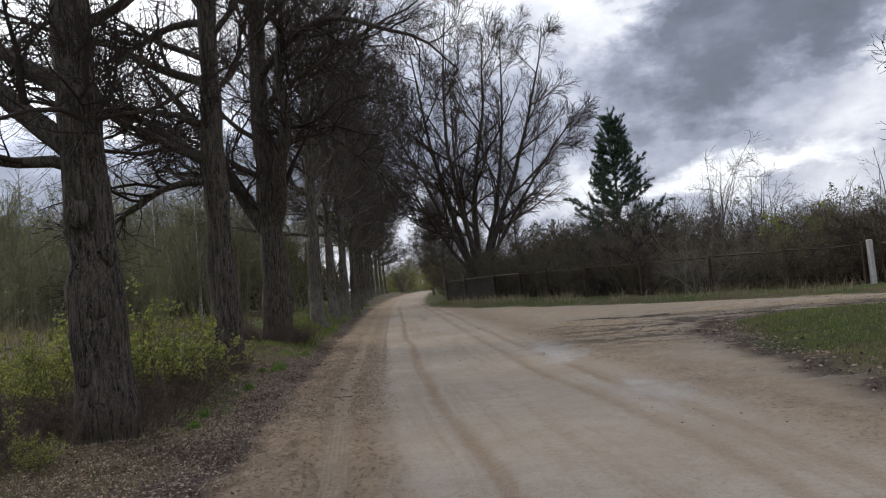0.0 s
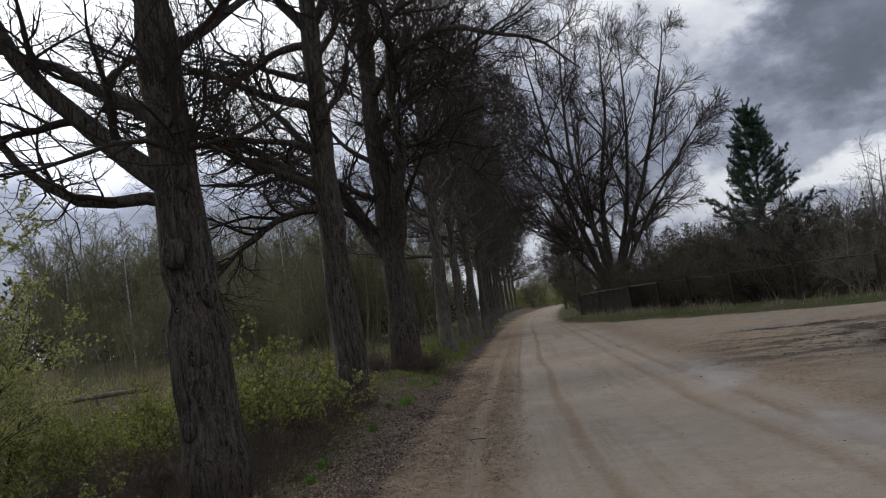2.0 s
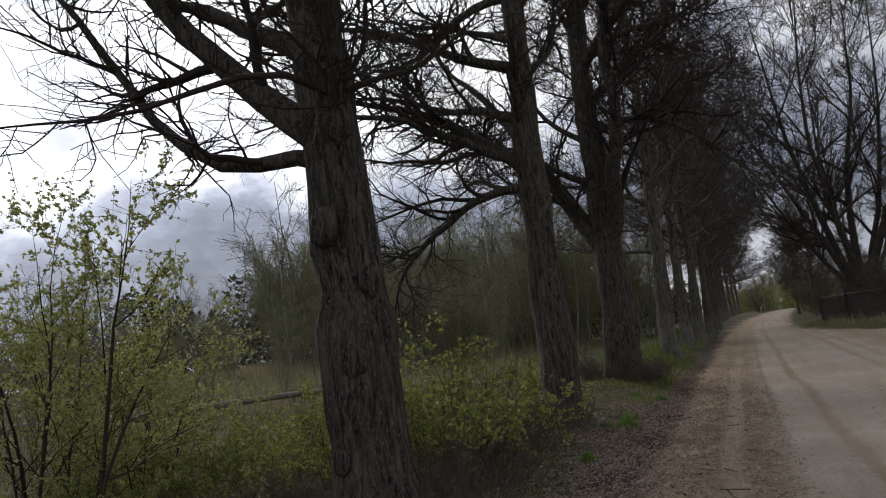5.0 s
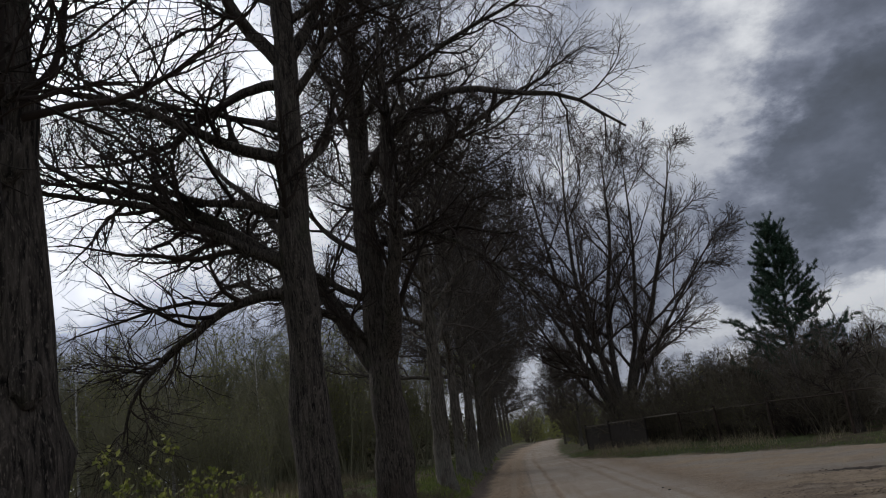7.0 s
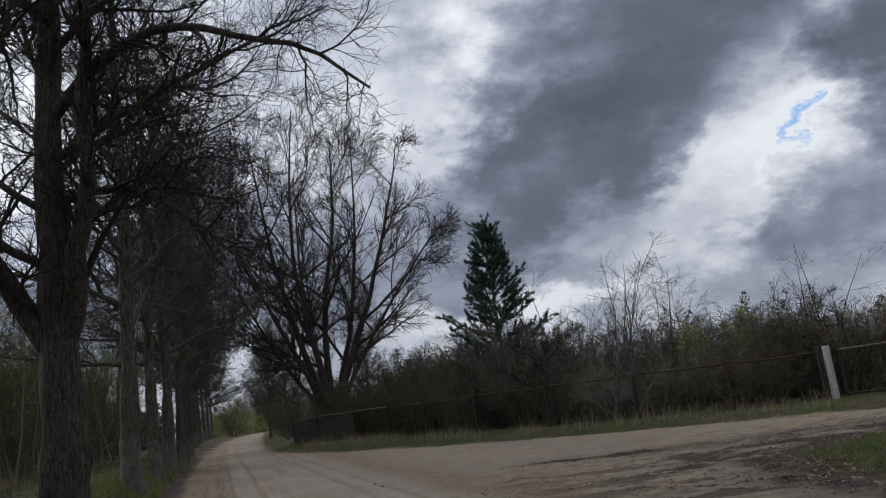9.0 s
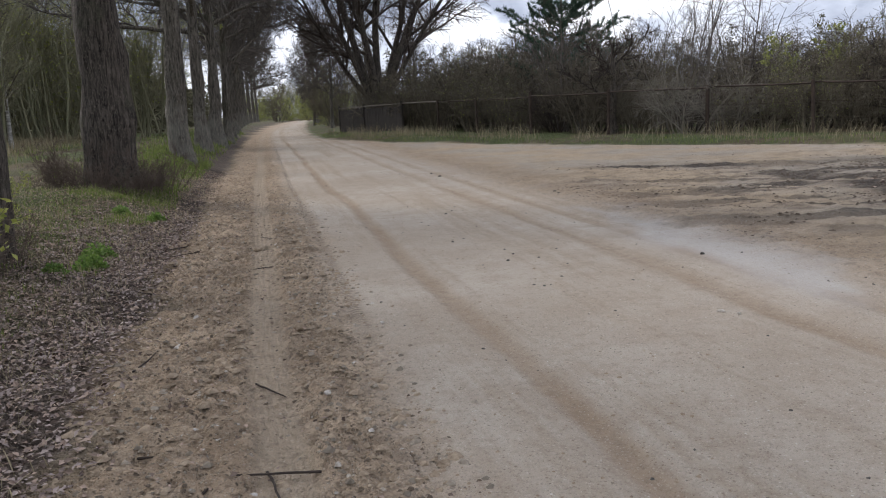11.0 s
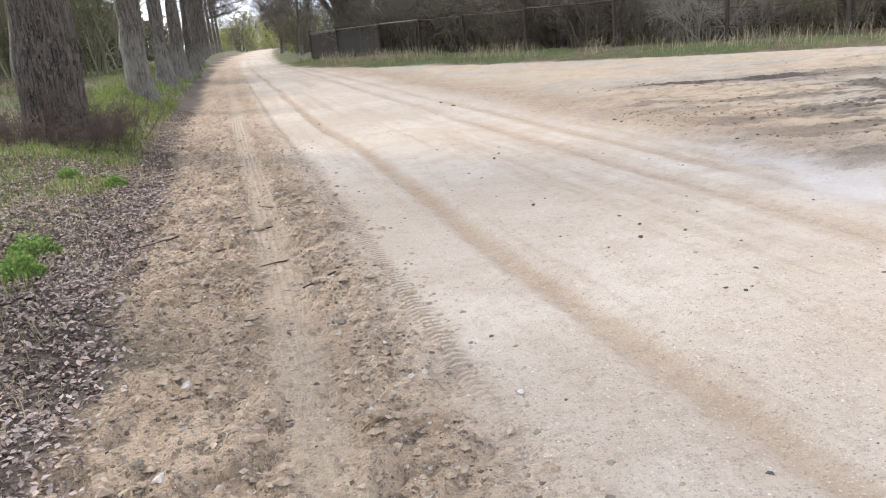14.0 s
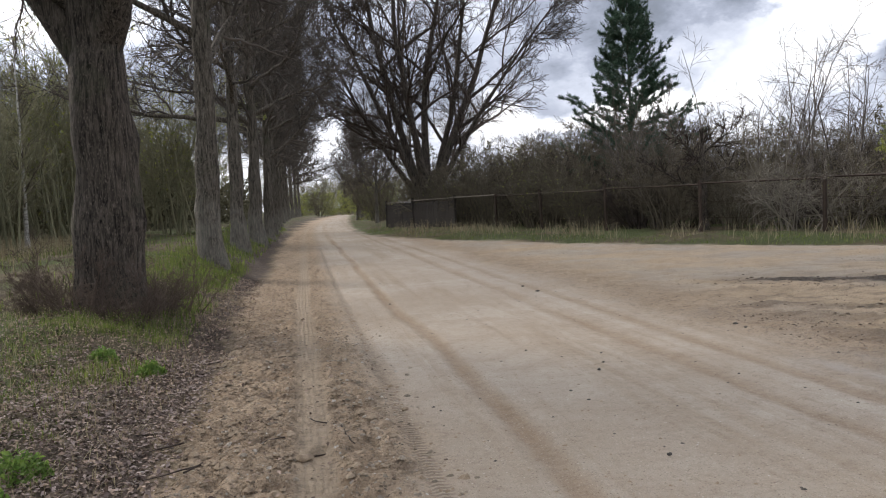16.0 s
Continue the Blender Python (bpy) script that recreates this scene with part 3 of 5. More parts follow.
def tubes(batches):
    """Vertices and faces of round stems. batches: (points (M, n, 3), radii (M, n), sides)."""
    V, F, base = [], [], 0
    for pts, rad, sides in batches:
        m, n = pts.shape[:2]
        if m == 0:
            continue
        tan = np.empty_like(pts)
        tan[:, 1:-1] = pts[:, 2:] - pts[:, :-2]
        tan[:, 0], tan[:, -1] = pts[:, 1] - pts[:, 0], pts[:, -1] - pts[:, -2]
        tan = unit(tan)
        mean = unit(pts[:, -1] - pts[:, 0])
        ref = np.where(np.abs(mean[:, 2:3]) > 0.8, np.array([[1.0, 0.13, 0]]), np.array([[0.1, 0, 1.0]]))[:, None, :]
        s1 = unit(np.cross(tan, np.broadcast_to(ref, tan.shape)))
        s2 = np.cross(tan, s1)
        ang = np.linspace(0, 2 * math.pi, sides, endpoint=False)
        ring = s1[:, :, None, :] * np.cos(ang)[None, None, :, None] + s2[:, :, None, :] * np.sin(ang)[None, None, :, None]
        v = pts[:, :, None, :] + ring * rad[:, :, None, None]
        V.append(v.reshape(-1, 3))
        ix = np.arange(m * n * sides).reshape(m, n, sides) + base
        nxt = np.roll(ix, -1, axis=2)
        F.append(np.stack([ix[:, :-1], nxt[:, :-1], nxt[:, 1:], ix[:, 1:]], -1).reshape(-1, 4))
        base += m * n * sides
    return np.concatenate(V), np.concatenate(F)


def leaves_on(points, size, rng, droop=0.0):
    """Small folded leaf blades (two triangles each) at the given points."""
    m = len(points)
    s = size * (0.6 + 0.8 * rng.random(m))[:, None]
    d = unit(rng.normal(0, 1, (m, 3)) + np.array([0, 0, -droop]))
    side = unit(np.cross(d, rng.normal(0, 1, (m, 3))))
    nrm = np.cross(d, side)
    a, b = points, points + d * s
    c1 = points + d * s * 0.5 + side * s * 0.34 + nrm * s * 0.1
    c2 = points + d * s * 0.5 - side * s * 0.34 + nrm * s * 0.1
    v = np.stack([a, c1, b, c2], 1).reshape(-1, 3)
    ix = np.arange(m)[:, None] * 4
    f = np.concatenate([ix + np.array([[0, 1, 2]]), ix + np.array([[0, 2, 3]])])
    return v, f


def along(pts, rng, count):
    """Random points on paths (M, n, 3)."""
    m, n = pts.shape[:2]
    k = rng.integers(0, m, count)
    f = rng.random(count) * (n - 1.001)
    i = f.astype(int)
    w = (f - i)[:, None]
    return pts[k, i] * (1 - w) + pts[k, i + 1] * w


def part(name, me, parent, label=""):
    ob = new(name, me)
    ob.parent = parent
    if label:
        ob["label"] = label
    return ob


def stem_mesh(name, batches, mat):
    v, f = tubes(batches)
    return mesh_from(name, v, f, mat)


def trunk_path(height, r0, r1, rng, lean=(0, 0), n=34, flare=0.45, lumps=0.06, wob=0.012):
    t = np.linspace(0, 1, n)
    z = height * t ** 1.25
    p = np.zeros((1, n, 3))
    p[0, :, 2] = z
    walk_x, walk_y = np.cumsum(rng.normal(0, wob, n)) * height * 0.12, np.cumsum(rng.normal(0, wob, n)) * height * 0.12
    p[0, :, 0] = lean[0] * z + walk_x - walk_x[0]
    p[0, :, 1] = lean[1] * z + walk_y - walk_y[0]
    r = r0 + (r1 - r0) * t ** 0.8
    r = r * (1 + flare * np.exp(-z / 0.28)) * (1 + lumps * rng.normal(0, 1, n))
    p[0, 0, 2] = -0.25
    return p, r[None]


def trunk_mesh(pts, rad, mat, rng, sides=22):
    """A gnarled trunk: ridged cross-section, burrs and root buttresses."""
    v, f = tubes([(pts, rad, sides)])
    n = pts.shape[1]
    v = v.reshape(n, sides, 3)
    c = pts[0][:, None, :]
    off = v - c
    ang = np.linspace(0, 2 * math.pi, sides, endpoint=False)[None, :]
    z = pts[0, :, 2][:, None]
    k = 1 + 0.05 * np.sin(3 * ang + 1.3 * z + rng.random() * 6) + 0.04 * np.sin(5 * ang - 0.9 * z + rng.random() * 6) + rng.normal(0, 0.018, (n, sides))
    k = k * (1 + 0.12 * np.exp(-np.maximum(z, 0) / 0.25) * (0.5 + 0.5 * np.sin(4 * ang + rng.random() * 6)))
    for _ in range(12):
        a0, z0, s = rng.random() * 6.28, 0.5 + rng.random() * min(5, pts[0, -1, 2] * 0.6), 0.06 + rng.random() * 0.2
        da = np.angle(np.exp(1j * (ang - a0)))
        k = k * (1 + s * np.exp(-(da / 0.5) ** 2 - ((z - z0) / 0.22) ** 2))
    v = c + off * k[..., None]
    me = mesh_from("trunk", v.reshape(-1, 3), f, mat)
    return me


def limb_paths(specs, trunk, rng, n=14, wiggle=0.13):
    """Limbs from (height, azimuth, elevation, length, radius, bend, bend at the end)."""
    z = trunk[0, :, 2]
    starts, dirs, lens, rads, ups, ends = [], [], [], [], [], []
    for h, az, el, ln, r, u, ue in specs:
        starts.append([np.interp(h, z, trunk[0, :, k]) for k in range(2)] + [h])
        a, e = radians(az), radians(el)
        dirs.append((math.cos(a) * math.cos(e), math.sin(a) * math.cos(e), math.sin(e)))
        lens.append(ln), rads.append(r), ups.append(u), ends.append(ue)
    starts, dirs = np.array(starts), np.array(dirs)
    out = np.empty((len(specs), n, 3))
    for i in range(len(specs)):
        out[i] = sweep(starts[i:i + 1], dirs[i:i + 1], np.array(lens[i:i + 1]), n, wiggle, ups[i], rng, ends[i])[0]
    return out, taper(np.array(rads), np.array(rads) * 0.13, n, 0.75)


def auto_limbs(count, h0, h1, rng, length, radius, low_droop=True):
    out = []
    for i in range(count):
        t = (i + rng.random()) / count
        h = h0 + (h1 - h0) * t
        out.append((h, i * 137.5 + rng.random() * 60, 26 + 36 * t + rng.normal(0, 8), length * (1.0 - 0.36 * t) * (0.8 + 0.4 * rng.random()),
                    radius * (1.05 - 0.6 * t), -0.02 if t < 0.35 else 0.04, 0.10))
    return out


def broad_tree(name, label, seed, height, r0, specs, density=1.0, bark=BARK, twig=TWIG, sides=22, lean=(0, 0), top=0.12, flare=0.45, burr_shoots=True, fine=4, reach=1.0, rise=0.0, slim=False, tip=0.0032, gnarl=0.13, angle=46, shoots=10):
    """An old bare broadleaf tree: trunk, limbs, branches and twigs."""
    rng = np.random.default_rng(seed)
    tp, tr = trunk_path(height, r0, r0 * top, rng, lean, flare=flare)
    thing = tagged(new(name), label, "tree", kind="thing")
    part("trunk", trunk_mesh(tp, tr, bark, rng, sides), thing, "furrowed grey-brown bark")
    limbs, lr = limb_paths(specs, tp, rng, wiggle=gnarl)
    for i in range(len(specs)):
        v, f = tubes([(limbs[i:i + 1], lr[i:i + 1], 9)])
        part("limb", mesh_from("limb", v, f, bark), thing)
    q = lambda c: max(1, int(round(c * density)))
    b2, r2 = sprout(limbs, lr, q(10), 0.12, 1.0, angle, 20, (1.3 * reach, 3.1 * reach), 9, gnarl * 1.5, 0.02 + rise, rng, 0.6, tip * 2, 0.06 + rise)
    b2t, r2t = sprout(tp[:, 8:], tr[:, 8:], shoots, 0.1, 0.98, 52, 18, (1.0 * reach, 2.6 * reach), 9, gnarl * 1.4, 0.03 + rise, rng, 0.4, tip * 2, 0.07 + rise)
    b2, r2 = np.concatenate([b2, b2t]), np.concatenate([r2, r2t])
    b3, r3 = sprout(b2, r2, q(8), 0.12, 1.0, 46, 20, (0.5 * reach, 1.45 * reach), 4 if slim else 6, gnarl * 1.6, 0.02 + rise, rng, 0.62, tip * 1.4, 0.05 + rise)
    b4, r4 = sprout(b3, r3, q(fine), 0.15, 1.0, 44, 20, (0.25 * reach, 0.75 * reach), 2 if slim else 4, 0.2, 0.02, rng, 0.7, tip, 0.05)
    batches = [(b2, r2, 5), (b3, r3, 3), (b4, r4, 3)]
    if burr_shoots:
        s0 = sprout(tp[:, 4:14], tr[:, 4:14], 26, 0.1, 0.9, 75, 14, (0.15, 0.55), 4, 0.12, 0.05, rng, 0.05, 0.003)
        batches.append((*s0, 3))
    part("crown", stem_mesh("crown", batches, twig), thing, "dense bare brown branches and twigs")
    return thing


def place(ob, x, y, turn=0.0, scale=1.0, sink=0.0):
    ob.matrix_basis = Matrix.LocRotScale((x, y, gz(x, y) - sink), Euler((0, 0, radians(turn))), (scale, scale, scale))
    return ob


# the avenue on the road's left side
ROW = "old trees of the avenue"
LABEL = "old bare avenue tree with furrowed dark grey bark beside the road"
t1 = broad_tree("avenue_tree", "thick old bare tree with a burred trunk and a broken stub", 11, 14.5, 0.41, [
    (3.7, 178, 15, 6.4, 0.10, -0.03, 0.03), (3.9, 174, 46, 7.6, 0.19, 0.0, 0.0), (4.7, 165, 44, 6.4, 0.13, 0.0, 0.02),
    (4.3, -20, 30, 0.55, 0.09, 0.0, 0.0), (5.6, 60, 35, 4.6, 0.10, 0.02, 0.05), (6.2, 215, 35, 4.2, 0.09, 0.02, 0.05), (6.8, -40, 38, 4.4, 0.10, 0.02, 0.05),
    (7.6, 120, 45, 4.0, 0.09, 0.02, 0.04), (8.4, 10, 48, 3.6, 0.08, 0.02, 0.04), (9.2, 250, 50, 3.2, 0.07, 0.02, 0.04)], lean=(-0.03, 0.0), top=0.3, flare=0.1, density=1.15, shoots=4, reach=1.15)


def knot(thing, x, y, z, size, seed):
    """A dark rotten knot in the bark, with a raised lip."""
    rnd = random.Random(seed)
    bm = bmesh.new()
    bmesh.ops.create_icosphere(bm, subdivisions=3, radius=1)
    for v in bm.verts:
        r = math.hypot(v.co.x, v.co.z)
        dent = 0.55 * math.exp(-(r / 0.45) ** 2) if v.co.y < 0 else 0
        k = 1 + 0.25 * noise.noise(v.co * 2.2 + Vector((seed, 0, 0)))
        v.co = Vector((v.co.x * 1.0 * k, (v.co.y + dent) * 0.45 * k, v.co.z * 1.25 * k)) * size
    me = bpy.data.meshes.new("knot")
    bm.to_mesh(me)
    bm.free()
    me.materials.append(BARK)
    me.polygons.foreach_set("use_smooth", np.ones(len(me.polygons), bool))
    ob = part("knot", me, thing, "dark rotten knot with a raised lip")
    ob.matrix_basis = pose(x, y, z, 0, 0, math.degrees(math.atan2(y, x)) + 90)


for z, a, size in ((1.78, -62, 0.13), (3.05, -80, 0.16), (2.5, -20, 0.12), (4.0, -40, 0.15), (0.9, -100, 0.1)):
    knot(t1, 0.36 * math.cos(radians(a)) - 0.03 * z, 0.36 * math.sin(radians(a)), z, size, int(z * 10))
place(tagged(t1, group=ROW), -4.08, 7.85)
t2 = broad_tree("avenue_tree", "tall old bare tree with drooping hooked lower limbs", 12, 16.0, 0.38, [
    (4.40, 182, 10, 4.2, 0.12, -0.05, -0.10), (4.55, 174, 50, 7.0, 0.16, 0.02, 0.05), (4.8, 188, 40, 5.6, 0.13, -0.09, -0.06), (5.0, 158, 30, 5.2, 0.11, -0.06, -0.02), (5.7, 200, 24, 5.0, 0.10, -0.04, 0.0),
    (6.7, 181, 36, 5.4, 0.13, -0.09, -0.02), (7.3, 165, 20, 4.8, 0.09, 0.0, 0.04), (8.2, 178, 14, 5.6, 0.11, 0.01, 0.04), (8.5, 185, 60, 6.0, 0.15, 0.0, 0.02), (8.6, 5, 58, 6.0, 0.14, 0.0, 0.02),
    (6.4, 80, 36, 4.6, 0.09, 0.02, 0.05), (7.8, -30, 34, 4.8, 0.09, 0.0, 0.03), (9.4, 20, 30, 5.6, 0.09, 0.0, 0.03), (9.8, 140, 45, 4.6, 0.08, 0.02, 0.04), (10.4, 200, 34, 5.0, 0.08, 0.0, 0.03), (11.2, -10, 42, 4.8, 0.07, 0.02, 0.03), (12.2, 200, 45, 4.2, 0.07, 0.02, 0.03)], lean=(0.0, 0.0), top=0.3, flare=0.1, density=1.35, shoots=5, reach=1.1)
place(tagged(t2, group=ROW), -4.85, 15.7)
t3 = broad_tree("avenue_tree", "old bare tree forking into limbs that reach over the road", 13, 16.5, 0.52, [
    (3.35, 172, 50, 9.0, 0.31, 0.03, 0.05), (3.5, -5, 56, 9.4, 0.29, 0.01, 0.03), (4.1, 188, 24, 4.4, 0.10, -0.05, 0.0), (5.2, 185, 30, 6.0, 0.12, 0.0, 0.04), (6.6, -30, 28, 6.4, 0.12, -0.07, -0.02), (5.8, 20, 34, 5.4, 0.10, -0.02, 0.02),
    (8.6, -36, 34, 9.2, 0.17, -0.055, -0.015), (6.4, 200, 35, 5.6, 0.10, 0.02, 0.05), (7.2, 80, 36, 6.2, 0.10, 0.02, 0.05), (7.6, -12, 30, 7.6, 0.12, -0.03, 0.01), (9.0, 25, 28, 7.6, 0.11, 0.0, 0.03), (9.6, -60, 34, 7.4, 0.12, -0.02, 0.03), (9.4, 230, 45, 4.8, 0.08, 0.02, 0.04),
    (10.2, -25, 30, 8.0, 0.11, -0.03, 0.02), (10.8, 120, 45, 5.0, 0.08, 0.02, 0.04), (11.5, 0, 38, 6.6, 0.09, 0.0, 0.03), (12.4, 60, 42, 5.0, 0.07, 0.02, 0.03), (12.6, -40, 40, 6.0, 0.08, 0.0, 0.03), (13.0, 180, 45, 4.6, 0.07, 0.02, 0.03)], lean=(-0.025, 0.01), top=0.3, flare=0.15, density=1.4, shoots=7, reach=1.1)
place(tagged(t3, group=ROW), -5.35, 23.0)

variants = []
for i, (h, r) in enumerate(((17.5, 0.30), (18.0, 0.275), (17.0, 0.31))):
    rng = np.random.default_rng(70 + i)
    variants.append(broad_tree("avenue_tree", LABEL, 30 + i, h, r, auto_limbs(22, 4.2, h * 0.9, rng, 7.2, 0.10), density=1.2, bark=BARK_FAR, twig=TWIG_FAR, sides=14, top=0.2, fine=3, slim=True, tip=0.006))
AVENUE = [(-5.65, 31.0), (-6.3, 38.5), (-6.9, 46.0), (-7.5, 53.5), (-8.4, 61.5), (-9.3, 69.5), (-10.2, 78), (-11.2, 88), (-12.2, 98), (-13.2, 110), (-14.3, 124), (-15.5, 140), (-16.8, 158)]
rng = np.random.default_rng(4)
for i, (x, y) in enumerate(AVENUE):
    ob = variants[i] if i < 3 else copy_thing(variants[i % 3], Matrix())
    tagged(ob, LABEL, group=ROW)
    place(ob, x, y, 40 + 97 * i, 0.92 + 0.16 * rng.random())

# the great tree behind the fence, and the trees farther along the right side
def kept_in(paths, centre, radii, rng):
    """Shortens paths that would leave a rounded, uneven crown."""
    rel = (paths - centre) / radii
    far = np.linalg.norm(rel, axis=-1).max(axis=1)
    over = np.clip((far - 1.0) * 2.2, 0, 0.9) * (0.7 + 0.5 * rng.random(len(far)))
    k = np.clip(1 - over, 0.12, 1)[:, None, None]
    return paths[:, :1] + (paths - paths[:, :1]) * k


def many_stemmed_tree(name, label, seed, stems, centre, radii, r0, bark, twig):
    """A tall tree that parts low down into steep stems under a rounded crown."""
    rng = np.random.default_rng(seed)
    thing = tagged(new(name), label, "tree", kind="thing")
    tp, tr = trunk_path(3.6, r0, r0 * 0.72, rng, flare=0.4)
    part("trunk", trunk_mesh(tp, tr, bark, rng, 18), thing, "furrowed grey-brown bark")
    paths, radius = [], []
    for az, tilt, ln, r, up in stems:
        a, e = radians(az), radians(tilt)
        d = np.array([[math.cos(a) * math.sin(e), math.sin(a) * math.sin(e), math.cos(e)]])
        p = np.array([[math.cos(a) * r0 * 0.4, math.sin(a) * r0 * 0.4, 1.6 + 0.5 * rng.random()]])
        paths.append(sweep(p, d, np.array([ln]), 16, 0.045, up, rng)[0])
        radius.append(taper(np.array([r]), np.array([0.03]), 16, 0.8)[0])
    paths, radius = np.array(paths), np.array(radius)
    for i in range(len(paths)):
        v, f = tubes([(paths[i:i + 1], radius[i:i + 1], 9)])
        part("limb", mesh_from("limb", v, f, bark), thing)
    c, q = np.array(centre), np.array(radii)
    b2, r2 = sprout(paths, radius, 12, 0.14, 0.97, 46, 14, (6.0, 11.0), 10, 0.08, 0.0, rng, 0.6, 0.022, 0.06, shrink=0.7)
    b2 = kept_in(b2, c, q, rng)
    b3, r3 = sprout(b2, r2, 8, 0.15, 1.0, 36, 14, (1.6, 3.6), 6, 0.09, 0.02, rng, 0.6, 0.016, 0.06)
    b3 = kept_in(b3, c, q, rng)
    b4, r4 = sprout(b3, r3, 8, 0.15, 1.0, 38, 16, (0.7, 1.8), 4, 0.1, 0.03, rng, 0.7, 0.0125, 0.03)
    b5, r5 = sprout(b4, r4, 2, 0.25, 1.0, 40, 16, (0.4, 0.9), 2, 0.1, 0.0, rng, 0.8, 0.0105)
    part("crown", stem_mesh("crown", [(b2, r2, 6), (b3, r3, 4), (b4, r4, 3), (b5, r5, 3)], twig), thing, "rounded crown of fine bare twigs")
    return thing


great = many_stemmed_tree("great_tree", "huge many-stemmed bare tree behind the dark board fence", 53, (
    (172, 38, 15, 0.22, 0.035), (183, 20, 22, 0.33, 0.03), (205, 27, 20, 0.25, 0.035), (75, 9, 23, 0.33, 0.01), (262, 12, 22.5, 0.30, 0.01),
    (3, 22, 22, 0.34, 0.035), (-28, 34, 17, 0.22, 0.035), (30, 16, 22, 0.27, 0.025), (125, 26, 20, 0.24, 0.03)), (1.0, 0, 14.0), (8.6, 8.6, 11.6), 0.85, BARK, TWIG_CROWN)
place(great, 1.55, 66.0)
RIGHT = [(-2.2, 85, 0.62, 0), (-4.9, 113, 0.7, 1), (-4.6, 124, 0.8, 2), (-5.4, 138, 0.8, 0), (-6.4, 160, 0.9, 1), (1.5, 95, 0.8, 2), (6, 88, 0.7, 1)]
for i, (x, y, s, k) in enumerate(RIGHT):
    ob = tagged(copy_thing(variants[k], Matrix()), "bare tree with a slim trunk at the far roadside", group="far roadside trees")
    place(ob, x, y, 61 * i, s)


# ---------------------------------------------------------------- fence and gate
FENCE = [(-1.3, 66), (0.35, 62), (2.5, 56.3), (4.1, 51), (5.5, 46.3), (7.2, 42), (9.4, 38), (11.9, 34.6), (14.4, 32.0), (16.55, 30.0)]


def box(name, size, mat, bevel=0.008, taper_top=1.0, seed=0):
    """A box on its foot with bevelled, slightly uneven edges."""
    bm = bmesh.new()
    bmesh.ops.create_cube(bm, size=1)
    r = random.Random(seed)
    for v in bm.verts:
        k = taper_top if v.co.z > 0 else 1.0
        v.co = Vector((v.co.x * size[0] * k + r.uniform(-1, 1) * size[0] * 0.04, v.co.y * size[1] * k, (v.co.z + 0.5) * size[2] + (r.uniform(-0.012, 0.012) if v.co.z > 0 else 0)))
    bmesh.ops.bevel(bm, geom=list(bm.edges), offset=min(bevel, 0.3 * min(size)), segments=1, affect="EDGES")
    me = bpy.data.meshes.new(name)
    bm.to_mesh(me)
    bm.free()
    me.materials.append(mat)
    return me


def bar(name, a, b, r, mat, sides=8, sag=0.0, n=7):
    a, b = np.array(a, float), np.array(b, float)
    t = np.linspace(0, 1, n)[:, None]
    p = a + (b - a) * t
    p[:, 2] -= sag * 4 * (t * (1 - t))[:, 0]
    return stem_mesh(name, [(p[None], np.full((1, n), r), sides)], mat)


def build_fence():
    fence = tagged(new("roadside_fence"), "old rusty steel post fence with a top rail, overgrown by shrubs", "fence")
    rnd = random.Random(8)
    for i, (x, y) in enumerate(FENCE[3:-1]):
        z = gz(x, y)
        h = 1.75 + rnd.uniform(-0.05, 0.1)
        ob = part("post", box("post", (0.10, 0.10, h + 0.3), RUST, seed=i), fence)
        ob.matrix_basis = pose(x, y, z - 0.3, rnd.uniform(-2, 2), rnd.uniform(-2, 2), 35)
    for i in range(3, len(FENCE) - 1):
        (x0, y0), (x1, y1) = FENCE[i], FENCE[i + 1]
        part("rail", bar("rail", (x0, y0, gz(x0, y0) + 1.66), (x1, y1, gz(x1, y1) + 1.62), 0.028, RUST, sag=0.05 * rnd.random()), fence)
        part("wire", bar("wire", (x0, y0, gz(x0, y0) + 0.5), (x1, y1, gz(x1, y1) + 0.55), 0.006, RUST, 4, 0.06), fence)
        part("wire", bar("wire", (x0, y0, gz(x0, y0) + 1.05), (x1, y1, gz(x1, y1) + 1.08), 0.006, RUST, 4, 0.05), fence)
    # boarded stretch at the far corner
    boards = tagged(new("board_fence"), "dark weathered upright board fence at the road corner", "fence")
    shared = [box("board", (0.13, 0.025, 1.6 + 0.05 * k), DARK_WOOD, 0.004, seed=40 + k) for k in range(3)]
    for i in range(3):
        (x0, y0), (x1, y1) = FENCE[i], FENCE[i + 1]
        ln = math.hypot(x1 - x0, y1 - y0)
        a = math.degrees(math.atan2(y1 - y0, x1 - x0))
        ob = part("post", box("post", (0.13, 0.13, 2.1), DARK_WOOD, seed=i + 20), boards)
        ob.matrix_basis = pose(x0, y0, gz(x0, y0) - 0.25, 0, rnd.uniform(-2, 2), a)
        part("rail", bar("rail", (x0, y0 - 0.06, gz(x0, y0) + 1.7), (x1, y1 - 0.06, gz(x1, y1) + 1.68), 0.035, OLD_WOOD, 6), boards)
        if i < 2:
            n = int(ln / 0.15)
            for k in range(n):
                t = (k + 0.5) / n
                x, y = x0 + (x1 - x0) * t, y0 + (y1 - y0) * t
                ob = part("board", shared[rnd.randrange(3)], boards)
                ob.matrix_basis = pose(x, y, gz(x, y) - 0.08, 0, rnd.uniform(-1.5, 1.5), a)


build_fence()


